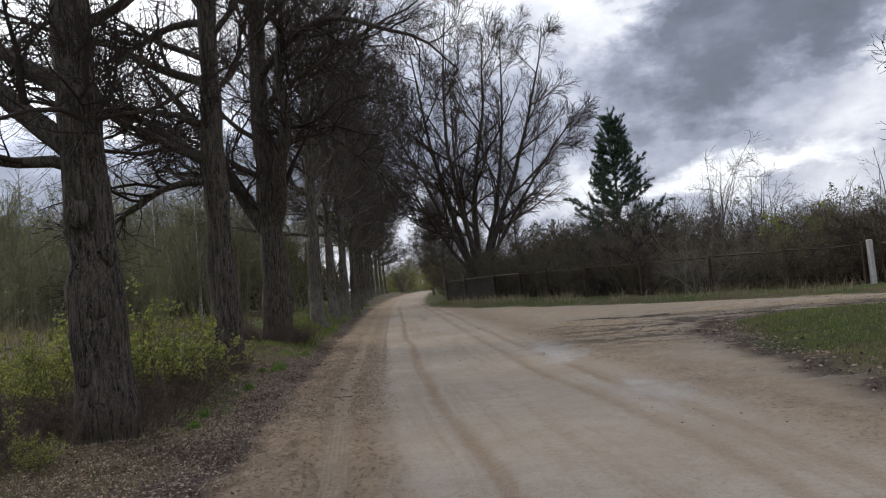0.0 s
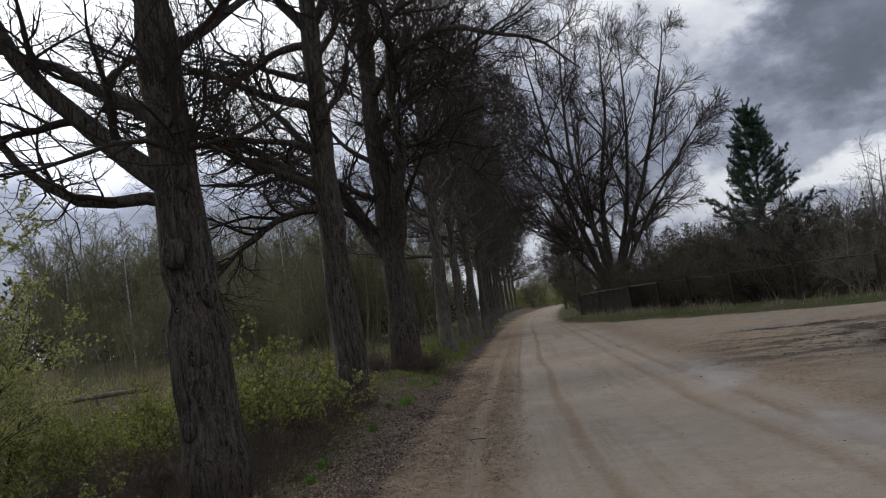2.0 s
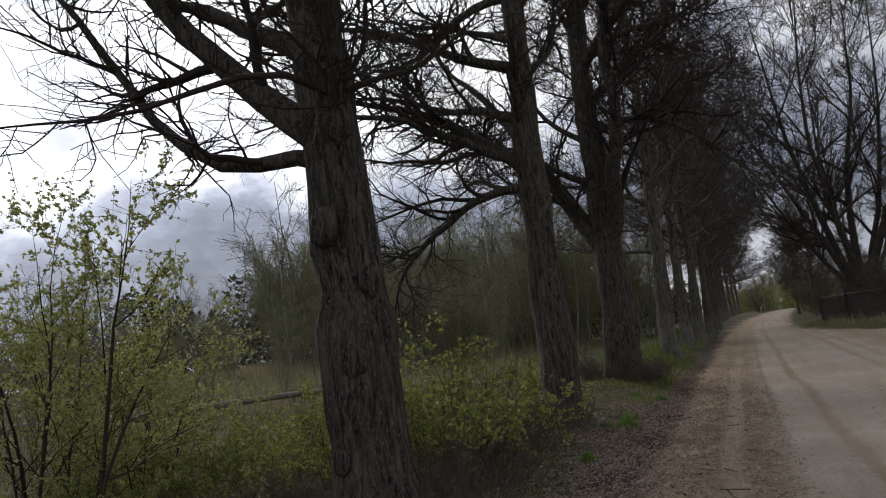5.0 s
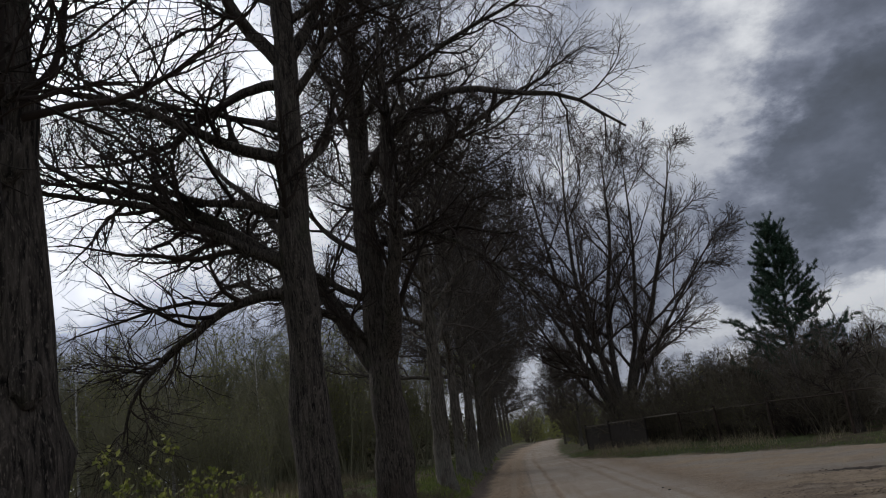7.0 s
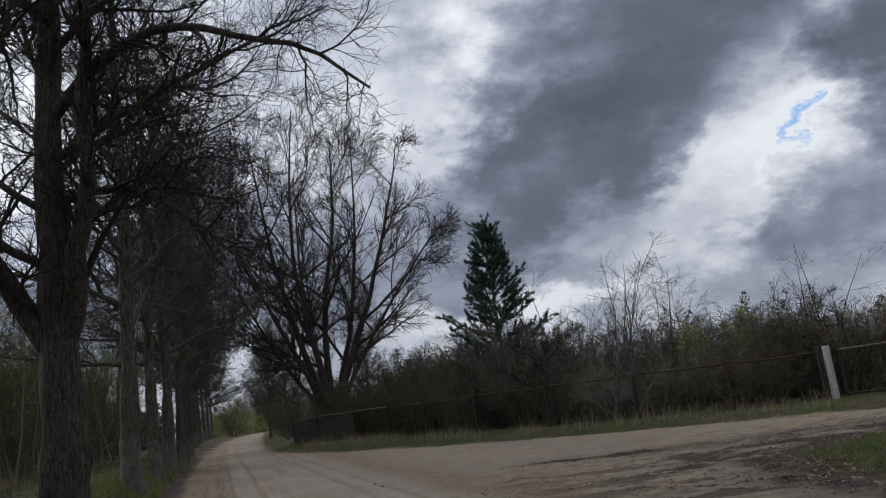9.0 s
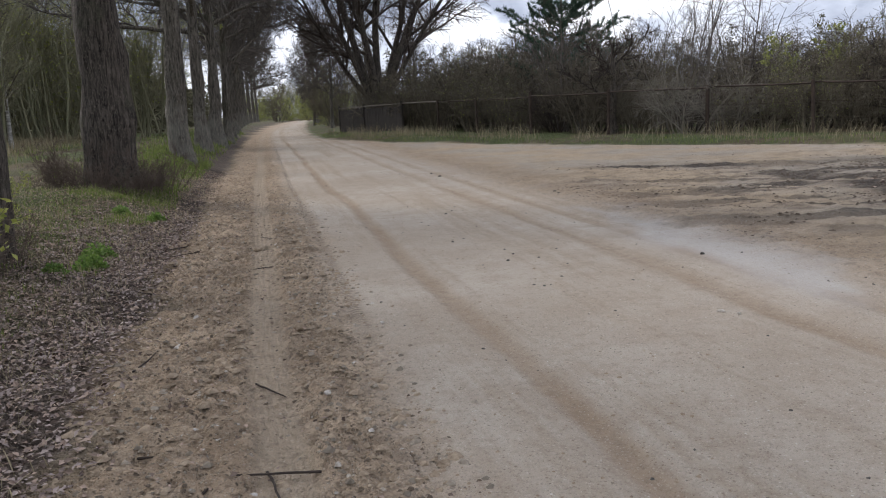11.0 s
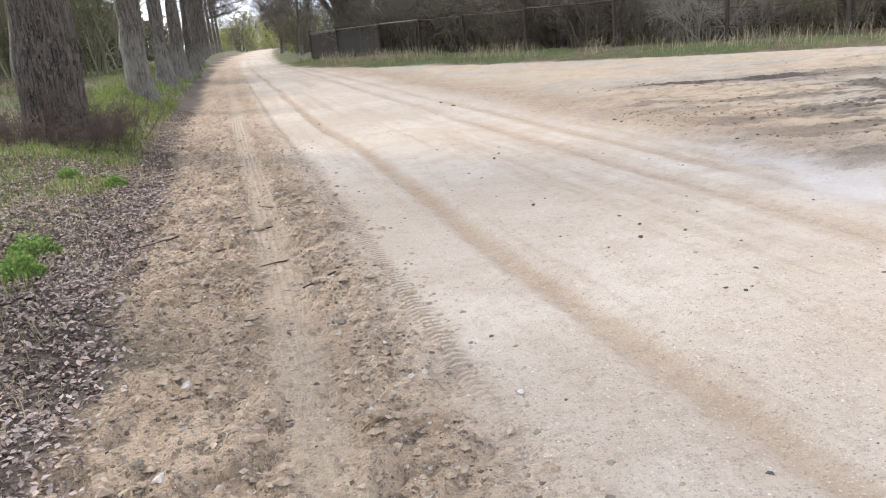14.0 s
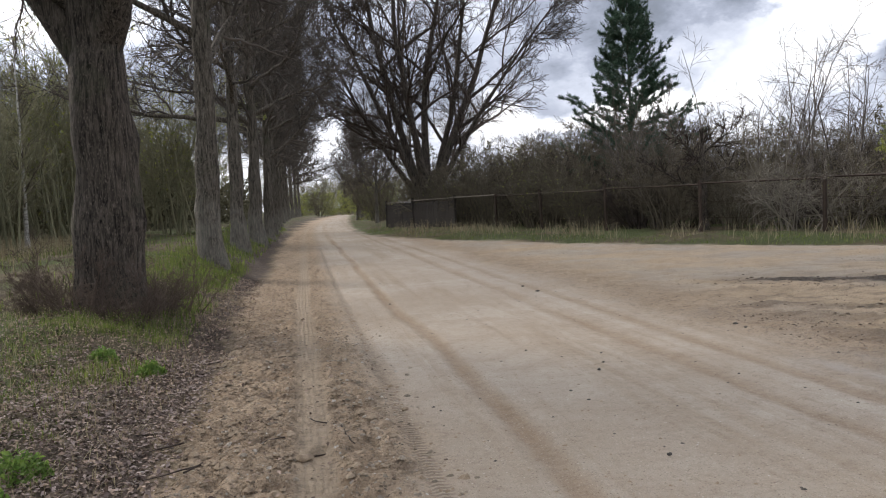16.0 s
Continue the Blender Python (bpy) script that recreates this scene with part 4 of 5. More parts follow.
def build_gate():
    x, y = 16.9, 29.8
    z = gz(x, y)
    post = tagged(new("concrete_post", box("concrete_post", (0.2, 0.2, 2.15), CONCRETE, 0.02, 0.92, 3)), "pale weathered concrete gate post leaning slightly", "gate post")
    post.matrix_basis = pose(x, y, z - 0.35, 1, -2.5, 20)
    gate = tagged(new("tube_gate"), "low closed steel tube gate with a bare frame", "gate")
    x0, y0, x1, y1 = x + 0.32, y - 0.2, x + 4.3, y - 2.9
    z0, z1 = gz(x0, y0), gz(x1, y1)
    for a, b, r in (((x0, y0, z0 + 1.62), (x1, y1, z1 + 1.7), 0.03), ((x0, y0, z0 + 0.16), (x1, y1, z1 + 0.2), 0.03), ((x0, y0, z0), (x0, y0, z0 + 1.62), 0.032), ((x1, y1, z1), (x1, y1, z1 + 1.7), 0.032)):
        part("tube", bar("tube", a, b, r, OLD_WOOD if r == 0.03 and a[2] > z0 + 1 else RUST), gate)
    stile = tagged(new("steel_post", box("steel_post", (0.09, 0.09, 1.95), RUST, seed=9)), "dark rusty steel post beside the concrete one", "gate post")
    stile.matrix_basis = pose(x - 0.25, y + 0.12, z - 0.25, 0, -1, 20)


build_gate()


# ---------------------------------------------------------------- shrubs, thickets, woods
def shrub(name, label, seed, height, spread, stems, twig, leaf=None, leaf_count=0, leaf_size=0.05, density=1.0, arch=0.0, category="shrub", stem_r=0.02, tip=0.004, up=0.03, fine=True, b2n=7):
    rng = np.random.default_rng(seed)
    ang = rng.random(stems) * 2 * math.pi
    rad = rng.random(stems) ** 0.6 * spread * 0.28
    start = np.stack([np.cos(ang) * rad, np.sin(ang) * rad, np.full(stems, -0.08)], -1)
    lean_out = 0.25 + 0.75 * rng.random(stems)
    a2 = ang + rng.normal(0, 0.5, stems)
    d = np.stack([np.cos(a2) * lean_out * spread / height, np.sin(a2) * lean_out * spread / height, np.ones(stems)], -1)
    ln = height * (0.65 + 0.5 * rng.random(stems))
    s1 = sweep(start, d, ln, 9, 0.09, up, rng, up - arch)
    r1 = taper(stem_r * (0.6 + 0.8 * rng.random(stems)), np.full(stems, tip), 9)
    q = lambda c: max(1, int(round(c * density)))
    s2, r2 = sprout(s1, r1, q(b2n), 0.15, 0.98, 42, 18, (0.22 * height, 0.46 * height), 5, 0.14, up, rng, 0.6, tip, up - arch)
    s3, r3 = sprout(s2, r2, q(6), 0.12, 1.0, 42, 20, (0.08 * height, 0.22 * height), 3, 0.16, 0.01 - arch * 0.4, rng, 0.7, tip * 0.8)
    thing = tagged(new(name), label, category)
    batches = [(s1, r1, 5), (s2, r2, 3), (s3, r3, 3)]
    last = s3
    if fine:
        s4, r4 = sprout(s3, r3, 2, 0.2, 1.0, 42, 20, (0.05 * height, 0.13 * height), 2, 0.14, 0.0, rng, 0.8, tip * 0.7)
        batches.append((s4, r4, 3))
        last = s4
    part("branchwork", stem_mesh("branchwork", batches, twig), thing)
    if leaf:
        pts = np.concatenate([along(s3, rng, leaf_count // 2), along(last, rng, leaf_count - leaf_count // 2)])
        v, f = leaves_on(pts, leaf_size, rng)
        part("foliage", mesh_from("foliage", v, f, leaf, False), thing)
    return thing


def scatter_copies(kinds, spots, group, seed, lo=0.85, hi=1.2, sink=0.03):
    """Puts the kinds, in turn, at the spots (x, y[, scale])."""
    r = random.Random(seed)
    used = set()
    for i, spot in enumerate(spots):
        k = r.randrange(len(kinds))
        ob = kinds[k] if k not in used else copy_thing(kinds[k], Matrix())
        used.add(k)
        sc = (spot[2] if len(spot) > 2 else 1.0) * r.uniform(lo, hi)
        place(tagged(ob, group=group), spot[0], spot[1], r.uniform(0, 360), sc, sink)
    for k in range(len(kinds)):
        if k not in used:
            for o in (*kinds[k].children_recursive, kinds[k]):
                bpy.data.objects.remove(o)


THICK = "tangle of shrubs behind the fence"
thicket = [
    shrub("bare_shrub", "dense bare brown shrub with tangled twigs", 101, 4.2, 3.2, 16, TWIG_BROWN, tip=0.0095, density=1.0, stem_r=0.035),
    shrub("bare_shrub", "tall bare brown shrub with upright stems", 102, 4.9, 2.6, 14, TWIG_BROWN, tip=0.0095, density=1.0, stem_r=0.04),
    shrub("bare_shrub", "dark bare thorny shrub overgrowing the fence", 103, 3.8, 3.6, 18, TWIG, tip=0.0095, density=1.0, stem_r=0.03, arch=0.05),
    shrub("budding_shrub", "brown shrub with first olive spring leaves", 104, 4.3, 3.0, 14, TWIG_BROWN, LEAF_YELLOW, 320, 0.08, tip=0.0095, density=1.0, stem_r=0.035),
]
spots = []
r = random.Random(21)
pts = np.array(FENCE, float)
seg = np.hypot(*(pts[1:] - pts[:-1]).T)
cum = np.concatenate([[0], np.cumsum(seg)])
for row, (off, step) in enumerate(((1.5, 1.5), (3.6, 1.9), (6.2, 2.3), (9.6, 2.7), (14, 3.4))):
    sdist = 2.0 if row < 2 else 0.0
    while sdist < cum[-1] + 0.1:
        i = min(len(seg) - 1, int(np.searchsorted(cum, sdist, side="right") - 1))
        t = (sdist - cum[i]) / seg[i]
        d = (pts[i + 1] - pts[i]) / seg[i]
        p = pts[i] + (pts[i + 1] - pts[i]) * t + np.array([-d[1], d[0]]) * (off + r.uniform(-0.5, 0.7))
        spots.append((p[0], p[1], (0.72, 0.9, 1.0, 1.1, 1.2)[row] * (1.0 if sdist < 20 else 0.8 if sdist < 28 else 0.66)))
        sdist += step * r.uniform(0.8, 1.2)
for k in range(44):
    spots.append((r.uniform(17.5, 44), 0, 1.0))
    x = spots[-1][0]
    spots[-1] = (x, 34 - (x - 17) * 0.45 + r.uniform(0, 12), r.uniform(0.6, 0.85))
for k in range(22):
    x = r.uniform(17.0, 27.5)
    spots.append((x, 32.2 - (x - 17) * 0.6 + r.uniform(0.3, 5.0), r.uniform(0.6, 0.8)))
scatter_copies(thicket, spots, THICK, 3)

# singled-out trees and bushes behind the fence
apple = broad_tree("old_apple_tree", "gnarled dark old fruit tree overgrown behind the fence", 61, 3.6, 0.16, [(1.4, 160, 30, 2.4, 0.08, 0.0, 0.03), (1.6, 20, 32, 2.5, 0.08, 0.0, 0.02), (1.9, 80, 40, 2.2, 0.07, 0.02, 0.02), (2.2, 250, 40, 2.0, 0.06, 0.02, 0.02), (2.7, 330, 45, 1.8, 0.05, 0.02, 0.02)], density=0.8, reach=0.5, slim=True, tip=0.007, burr_shoots=False, top=0.4)
place(apple, 10.0, 39.2)
willow = shrub("arching_willow", "pale grey willow with long arching drooping twigs", 105, 3.4, 2.6, 16, TWIG_PALE, tip=0.006, arch=0.22, up=0.06, stem_r=0.022, density=0.9)
place(willow, 11.7, 35.8)
place(copy_thing(willow, Matrix()), 12.9, 35.4, 140, 0.85)
for i, (x, y, h, s, w) in enumerate(((13.0, 39.8, 7.4, 106, 4.6), (15.9, 40.4, 6.6, 107, 2.6), (9.6, 44, 5.6, 108, 2.6))):
    sap = shrub("bare_sapling", "slim grey bare sapling with a fan of fine branches", s, h, w, 10, TWIG_GREY, tip=0.008, up=0.01, stem_r=0.045, density=0.8, fine=True, category="tree")
    place(tagged(sap, group="saplings behind the fence"), x, y)
spike = shrub("bare_sapling", "thin dark bare sapling rising above the shrubs", 109, 5.6, 1.6, 3, TWIG, tip=0.006, stem_r=0.04, density=0.5, category="tree")
place(spike, 20.8, 35.5)
golden = shrub("golden_shrub", "bright yellow-green leafing shrub among bare ones", 110, 4.5, 3.0, 12, TWIG_OLIVE, LEAF_YELLOW, 5200, 0.11, tip=0.008, density=0.8)
place(golden, 17.4, 37.0, 0, 0.75)
corner_tree = broad_tree("corner_tree", "bare tree with thin spreading twigs on the grass corner", 62, 6.0, 0.13, [(2.2, 175, 34, 3.4, 0.06, 0.0, 0.02), (2.8, 60, 35, 2.4, 0.05, 0.0, 0.03), (3.0, 200, 40, 2.6, 0.05, 0.0, 0.03), (3.4, 320, 40, 2.2, 0.05, 0.02, 0.03), (4.0, 120, 45, 2.0, 0.04, 0.02, 0.03)], density=0.7, reach=0.55, burr_shoots=False)
place(corner_tree, 10.5, 9.6)


def pine_tree(x, y, height):
    rng = np.random.default_rng(77)
    thing = tagged(new("pine_tree"), "dark green young pine with upright shoots behind the fence", "tree")
    tp, tr = trunk_path(height, 0.17, 0.02, rng, flare=0.2, wob=0.004, lumps=0.02)
    part("trunk", trunk_mesh(tp, tr, BARK_FAR, rng, 10), thing)
    br, rr, tufts = [], [], []
    for k in range(15):
        t = k / 14
        z = 1.2 + (height - 1.6) * t
        reach = (4.3 * (1 - t) ** 0.85 + 0.4) * (0.9 if t > 0.15 else 0.8)
        m = 7 if t < 0.8 else 5
        az = rng.random() * 6.28 + np.arange(m) * 2 * math.pi / m + rng.normal(0, 0.22, m)
        d = np.stack([np.cos(az), np.sin(az), np.full(m, 0.10 + 0.5 * t)], -1)
        s = np.stack([np.interp(z, tp[0, :, 2], tp[0, :, 0]) + 0 * az, np.interp(z, tp[0, :, 2], tp[0, :, 1]) + 0 * az, z + rng.normal(0, 0.12, m)], -1)
        p = sweep(s, d, reach * (0.62 + 0.55 * rng.random(m)), 7, 0.07, 0.0, rng, 0.16)
        br.append(p)
        rr.append(taper(np.full(m, 0.035 * (1.2 - t)), np.full(m, 0.008), 7))
    br, rr = np.concatenate(br), np.concatenate(rr)
    b2, r2 = sprout(br, rr, 7, 0.25, 1.0, 42, 14, (0.5, 1.35), 4, 0.08, 0.04, rng, 0.6, 0.006, 0.12)
    part("branchwork", stem_mesh("branchwork", [(br, rr, 5), (b2, r2, 4)], TWIG_BROWN), thing)
    P = np.concatenate([along(b2, rng, 12000), along(br[:, 2:], rng, 5000), b2[:, -1], b2[:, -1] + [0, 0, 0.06]])
    m, k = len(P), 7
    base = np.repeat(P, k, 0)
    d = unit(rng.normal(0, 0.75, (m * k, 3)) + np.array([0, 0, 0.75]))
    ln = 0.13 + 0.12 * rng.random((m * k, 1))
    side = unit(np.cross(d, rng.normal(0, 1, (m * k, 3)))) * 0.014
    v = np.stack([base - side, base + side, base + d * ln], 1).reshape(-1, 3)
    f = np.arange(m * k * 3).reshape(-1, 3)
    part("foliage", mesh_from("foliage", v, f, NEEDLE, False), thing, "dark blue-green needle tufts")
    place(thing, x, y)


pine_tree(10.9, 50.3, 11.3)

# woods on the left, beyond the meadow
LEFT_WOOD = "young wood beyond the meadow"
wood = [
    shrub("young_tree", "thin bare young trees standing close together", 201, 8.6, 2.6, 7, TWIG_OLIVE, LEAF_YELLOW, 700, 0.11, tip=0.014, stem_r=0.05, up=0.05, density=0.85, category="tree", b2n=9),
    shrub("young_tree", "slender greyish young trees in early leaf", 202, 8.0, 2.4, 8, TWIG_OLIVE, tip=0.014, stem_r=0.045, up=0.05, density=0.85, category="tree", b2n=9),
    shrub("young_tree", "leggy brown young trees of the wood edge", 203, 7.2, 3.0, 9, TWIG_OLIVE, LEAF_YELLOW, 500, 0.11, tip=0.013, stem_r=0.045, up=0.04, density=0.9, category="tree", b2n=9),
]
r = random.Random(31)
spots = []
for k in range(54):
    t = r.random()
    spots.append((-38 + 27 * t + r.uniform(-1.5, 1.5), 41 + 4 * t + r.uniform(0, 16) + (0 if t > 0.2 else 4), r.uniform(0.8, 1.12)))
for k in range(46):
    y = r.uniform(55, 125)
    spots.append((-0.11 * y - 9 - r.uniform(0, 16), y, r.uniform(0.8, 1.15)))
for k in range(16):
    spots.append((-13 - r.uniform(0, 9), r.uniform(33, 41), r.uniform(0.45, 0.7)))
for k in range(34):
    spots.append((-52 + 36 * r.random(), r.uniform(12, 38), r.uniform(0.28, 0.55)))
for k in range(26):
    spots.append((-95 + 55 * r.random(), r.uniform(15, 70), r.uniform(0.6, 0.95)))
scatter_copies(wood, spots, LEFT_WOOD, 5)
END = "bright shrubs at the road's end"
spots = [(-6.5, 100, 0.9), (-4.5, 92, 0.8), (-8.6, 112, 0.9), (-12, 150, 1.0), (-14, 170, 1.1), (-16, 185, 1.2), (-20, 190, 1.2), (-24, 180, 1.1), (-10, 140, 0.9), (-12.5, 195, 1.3), (-9, 200, 1.3), (-6, 190, 1.2), (-16, 205, 1.4), (-21, 205, 1.4), (-5.0, 97, 0.9), (-7.4, 124, 1.0), (-1, 96, 1.0), (-3, 110, 1.1)]
for i, (x, y, s_) in enumerate(spots):
    if y < 186:
        x = max(x, float(right_edge(y)) + 3.2) if x > float(left_edge(y)) else x
    if i % 3 == 0:
        place(tagged(copy_thing(golden, Matrix()), "yellow-green leafing shrub at the end of the avenue", group=END), x, y, x * 53, s_, 0.9 * s_)
    else:
        place(tagged(copy_thing(thicket[3 if i % 3 == 1 else 1], Matrix()), "tall brown shrub in first leaf where the road bends away", group=END), x, y, x * 53, 1.3 * s_, 0.1)

r = random.Random(47)
for i in range(30):
    ob = copy_thing(wood[i % 3], Matrix())
    place(tagged(ob, "slender young trees closing the view at the far bend", "tree", group="young trees at the far bend"), r.uniform(-30, 8), r.uniform(212, 238), r.uniform(0, 360), r.uniform(1.0, 1.45), 0.1)
for i, (x, y) in enumerate(((-18, 182), (-20, 196), (-7.5, 186), (-5.5, 198), (-15, 208), (-11, 210), (-8, 207), (-19, 207), (-23, 203), (-4, 178))):
    place(tagged(copy_thing(golden, Matrix()), "yellow-green leafing shrub at the end of the avenue", group=END), x, y, 71 * i, 1.1, 0.5)


def birch(x, y, h, seed):
    rng = np.random.default_rng(seed)
    thing = tagged(new("birch_tree"), "slim white-barked birch at the edge of the wood", "tree", "birches")
    tp, tr = trunk_path(h, 0.09, 0.015, rng, flare=0.2, wob=0.006, lumps=0.01)
    part("trunk", trunk_mesh(tp, tr, BIRCH, rng, 8), thing)
    b2, r2 = sprout(tp[:, 8:], tr[:, 8:], 26, 0.0, 1.0, 38, 10, (0.8, 2.0), 6, 0.08, 0.02, rng, 0.5, 0.008, -0.05)
    b3, r3 = sprout(b2, r2, 8, 0.1, 1.0, 40, 15, (0.3, 0.8), 4, 0.1, -0.03, rng, 0.7, 0.006)
    part("crown", stem_mesh("crown", [(b2, r2, 4), (b3, r3, 3)], TWIG_BROWN), thing)
    place(thing, x, y)


for i, (x, y, h) in enumerate(((-24.5, 38.5, 8.5), (-20.5, 40, 8.0), (-15.8, 39.5, 8.2), (-30, 41, 9.0), (-13.2, 38.5, 7.0))):
    birch(x, y, h, 300 + i)


def far_woods():
    """A ring of distant woods: crowns of many small clumps."""
    rng = np.random.default_rng(9)
    C, S = [], []
    for k in range(360):
        a = radians(-120 + 205 * rng.random())
        d = 170 + 120 * rng.random()
        if abs(math.atan2(math.sin(a), math.cos(a))) < 2.2:
            d *= 0.8
        x, y = math.sin(a) * d, math.cos(a) * d
        if y > 60 and abs(x + 0.1 * y) < 14:
            continue
        h, w = 7 + 7 * rng.random(), 2 + 2.5 * rng.random()
        m = 420
        t = rng.random(m) ** 0.8
        rad = w * (1 - t) ** 0.5 * np.sqrt(rng.random(m))
        q = rng.random(m) * 6.28
        C.append(np.stack([x + rad * np.cos(q), y + rad * np.sin(q), t * h], -1))
    for k in range(200):
        y = 40 + 130 * rng.random()
        x = -0.11 * y - 26 - 60 * rng.random()
        h, w, m = 5 + 4 * rng.random(), 1.5 + 2 * rng.random(), 260
        t = rng.random(m) ** 0.8
        rad, q = w * (1 - t) ** 0.5 * np.sqrt(rng.random(m)), rng.random(m) * 6.28
        C.append(np.stack([x + rad * np.cos(q), y + rad * np.sin(q), t * h], -1))
    for k in range(110):
        y = 62 + 120 * rng.random()
        x = -0.11 * y - 7 - 16 * rng.random()
        h, w, m = 3.5 + 3.5 * rng.random(), 1.3 + 1.6 * rng.random(), 300
        t = rng.random(m) ** 0.8
        rad, q = w * (1 - t) ** 0.5 * np.sqrt(rng.random(m)), rng.random(m) * 6.28
        C.append(np.stack([x + rad * np.cos(q), y + rad * np.sin(q), t * h], -1))
    P = np.concatenate(C)
    v, f = leaves_on(P, 0.36, rng)
    k = Nodes("distant_wood", 0.9, 0.1)
    k.color(k.mix(k.island(), (0.06, 0.06, 0.04), (0.17, 0.155, 0.10)))
    tagged(new("far_woods", mesh_from("far_woods", v, f, k.mat, False)), "distant dark mixed woods around the fields", "woods", kind="stuff")


far_woods()


# low growth between the avenue trees
LOW = "leafing shrubs under the avenue"
low = [
    shrub("leafing_shrub", "low shrub with small yellow-green spring leaves", 401, 1.35, 1.5, 18, TWIG_BROWN, LEAF_YELLOW, 2700, 0.05, tip=0.0025, stem_r=0.009, density=0.9),
    shrub("leafing_shrub", "bushy shrub with fresh yellowish leaves", 402, 1.1, 1.6, 20, TWIG_BROWN, LEAF_YELLOW, 2400, 0.05, tip=0.0025, stem_r=0.008, density=0.9),
    shrub("bramble", "tangled dry purplish-brown bramble without leaves", 403, 0.85, 1.5, 26, TWIG_RUSSET, tip=0.003, stem_r=0.007, density=0.9, arch=0.12),
]
for k, x, y, s_, turn in ((0, -5.1, 11.4, 1.15, 20), (1, -4.9, 12.7, 1.0, 100), (0, -6.0, 12.3, 1.1, 200), (1, -6.4, 10.6, 1.0, 30), (0, -6.9, 9.6, 0.95, 300), (2, -5.3, 9.4, 1.0, 0), (2, -4.9, 8.8, 0.8, 90), (2, -5.6, 8.2, 1.05, 160),
                          (1, -5.8, 6.5, 0.75, 210), (0, -6.6, 6.1, 0.7, 20), (1, -5.2, 5.2, 0.6, 280), (0, -7.4, 5.4, 0.8, 140), (2, -6.6, 7.6, 1.0, 45), (2, -5.2, 13.6, 0.8, 10), (1, -5.9, 14.2, 0.7, 75), (1, -4.4, 6.4, 0.4, 33),
                          (2, -6.2, 5.0, 0.8, 95), (0, -8.3, 8.6, 0.9, 60), (1, -8.8, 10.2, 1.0, 250), (1, -5.5, 17.4, 0.5, 15), (1, -5.6, 4.6, 0.8, 5), (0, -6.6, 4.4, 0.85, 99), (1, -7.6, 6.7, 0.9, 199), (0, -8.4, 7.4, 0.9, 299), (2, -6.0, 5.8, 0.9, 19), (2, -5.0, 6.2, 0.7, 119), (1, -7.9, 12.6, 0.9, 219), (0, -9.6, 13.5, 0.9, 319), (2, -4.9, 21.9, 0.65, 15), (2, -5.9, 22.3, 0.7, 115), (2, -5.0, 23.9, 0.6, 200), (2, -6.2, 23.4, 0.7, 260), (2, -4.75, 22.9, 0.5, 310), (2, -5.4, 15.2, 0.6, 310), (1, -6.6, 19.6, 0.6, 210), (0, -7.4, 15.6, 0.8, 10)):
    ob = low[k]
    if "placed" in ob:
        ob = copy_thing(low[k], Matrix())
    ob["placed"] = 1
    place(tagged(ob, group=LOW), x, y, turn, s_ * (1.3 if 10 < y < 13 else 1.1), 0.02)
brush = shrub("sucker_brush", "dense reddish-brown sucker brush round the tree's foot", 405, 0.95, 1.3, 22, TWIG_RUSSET, tip=0.003, stem_r=0.007, density=0.7, up=0.02)
for i, (x, y, s_) in enumerate(((-6.0, 23.1, 1.15), (-4.8, 22.4, 0.85), (-4.65, 23.3, 1.0), (-5.5, 22.15, 0.9), (-4.5, 15.3, 0.6), (-5.2, 15.3, 0.7), (-3.7, 7.6, 0.75), (-4.5, 7.3, 0.8), (-3.75, 8.5, 0.8), (-3.85, 9.4, 0.9), (-4.05, 10.4, 0.85), (-4.3, 11.5, 0.9), (-4.45, 12.6, 0.8), (-4.4, 13.8, 0.75), (-4.6, 14.6, 0.8), (-4.7, 9.9, 0.9), (-5.3, 16.2, 0.7))):
    place(tagged(brush if i == 0 else copy_thing(brush, Matrix()), group="sucker brush round the trunks"), x, y, 71 * i, s_, 0.02)
sallow = shrub("sallow_bush", "tall loose sallow bush with pale young leaves", 404, 4.6, 3.0, 9, TWIG, LEAF_PALE, 14000, 0.055, tip=0.003, stem_r=0.028, density=1.0, up=0.0)
place(sallow, -7.8, 7.2, 0, 0.95)
place(copy_thing(sallow, Matrix()), -9.9, 6.2, 130, 0.9)
place(copy_thing(sallow, Matrix()), -8.9, 9.4, 220, 0.6)
place(copy_thing(sallow, Matrix()), -7.2, 5.0, 40, 0.5)


def fallen_log():
    thing = tagged(new("fallen_log"), "long bleached fallen trunk lying across the meadow", "log")
    a, b = np.array([-13.2, 21.5]), np.array([-24, 15.5])
    n = 16
    t = np.linspace(0, 1, n)
    p = np.stack([a[0] + (b[0] - a[0]) * t, a[1] + (b[1] - a[1]) * t, 0 * t], -1)
    p[:, 2] = np.array([gz(q[0], q[1]) for q in p]) + 0.55 - 0.42 * t + 0.05 * np.sin(t * 9)
    part("log_trunk", stem_mesh("log_trunk", [(p[None], (0.07 + 0.11 * t)[None], 9)], OLD_WOOD), thing)
    for k in (2, 5, 9):
        q = p[k]
        part("branch_stub", bar("branch_stub", q, (q[0] + 0.15, q[1] - 0.1, gz(q[0], q[1]) - 0.05), 0.04, OLD_WOOD, 6), thing)


fallen_log()


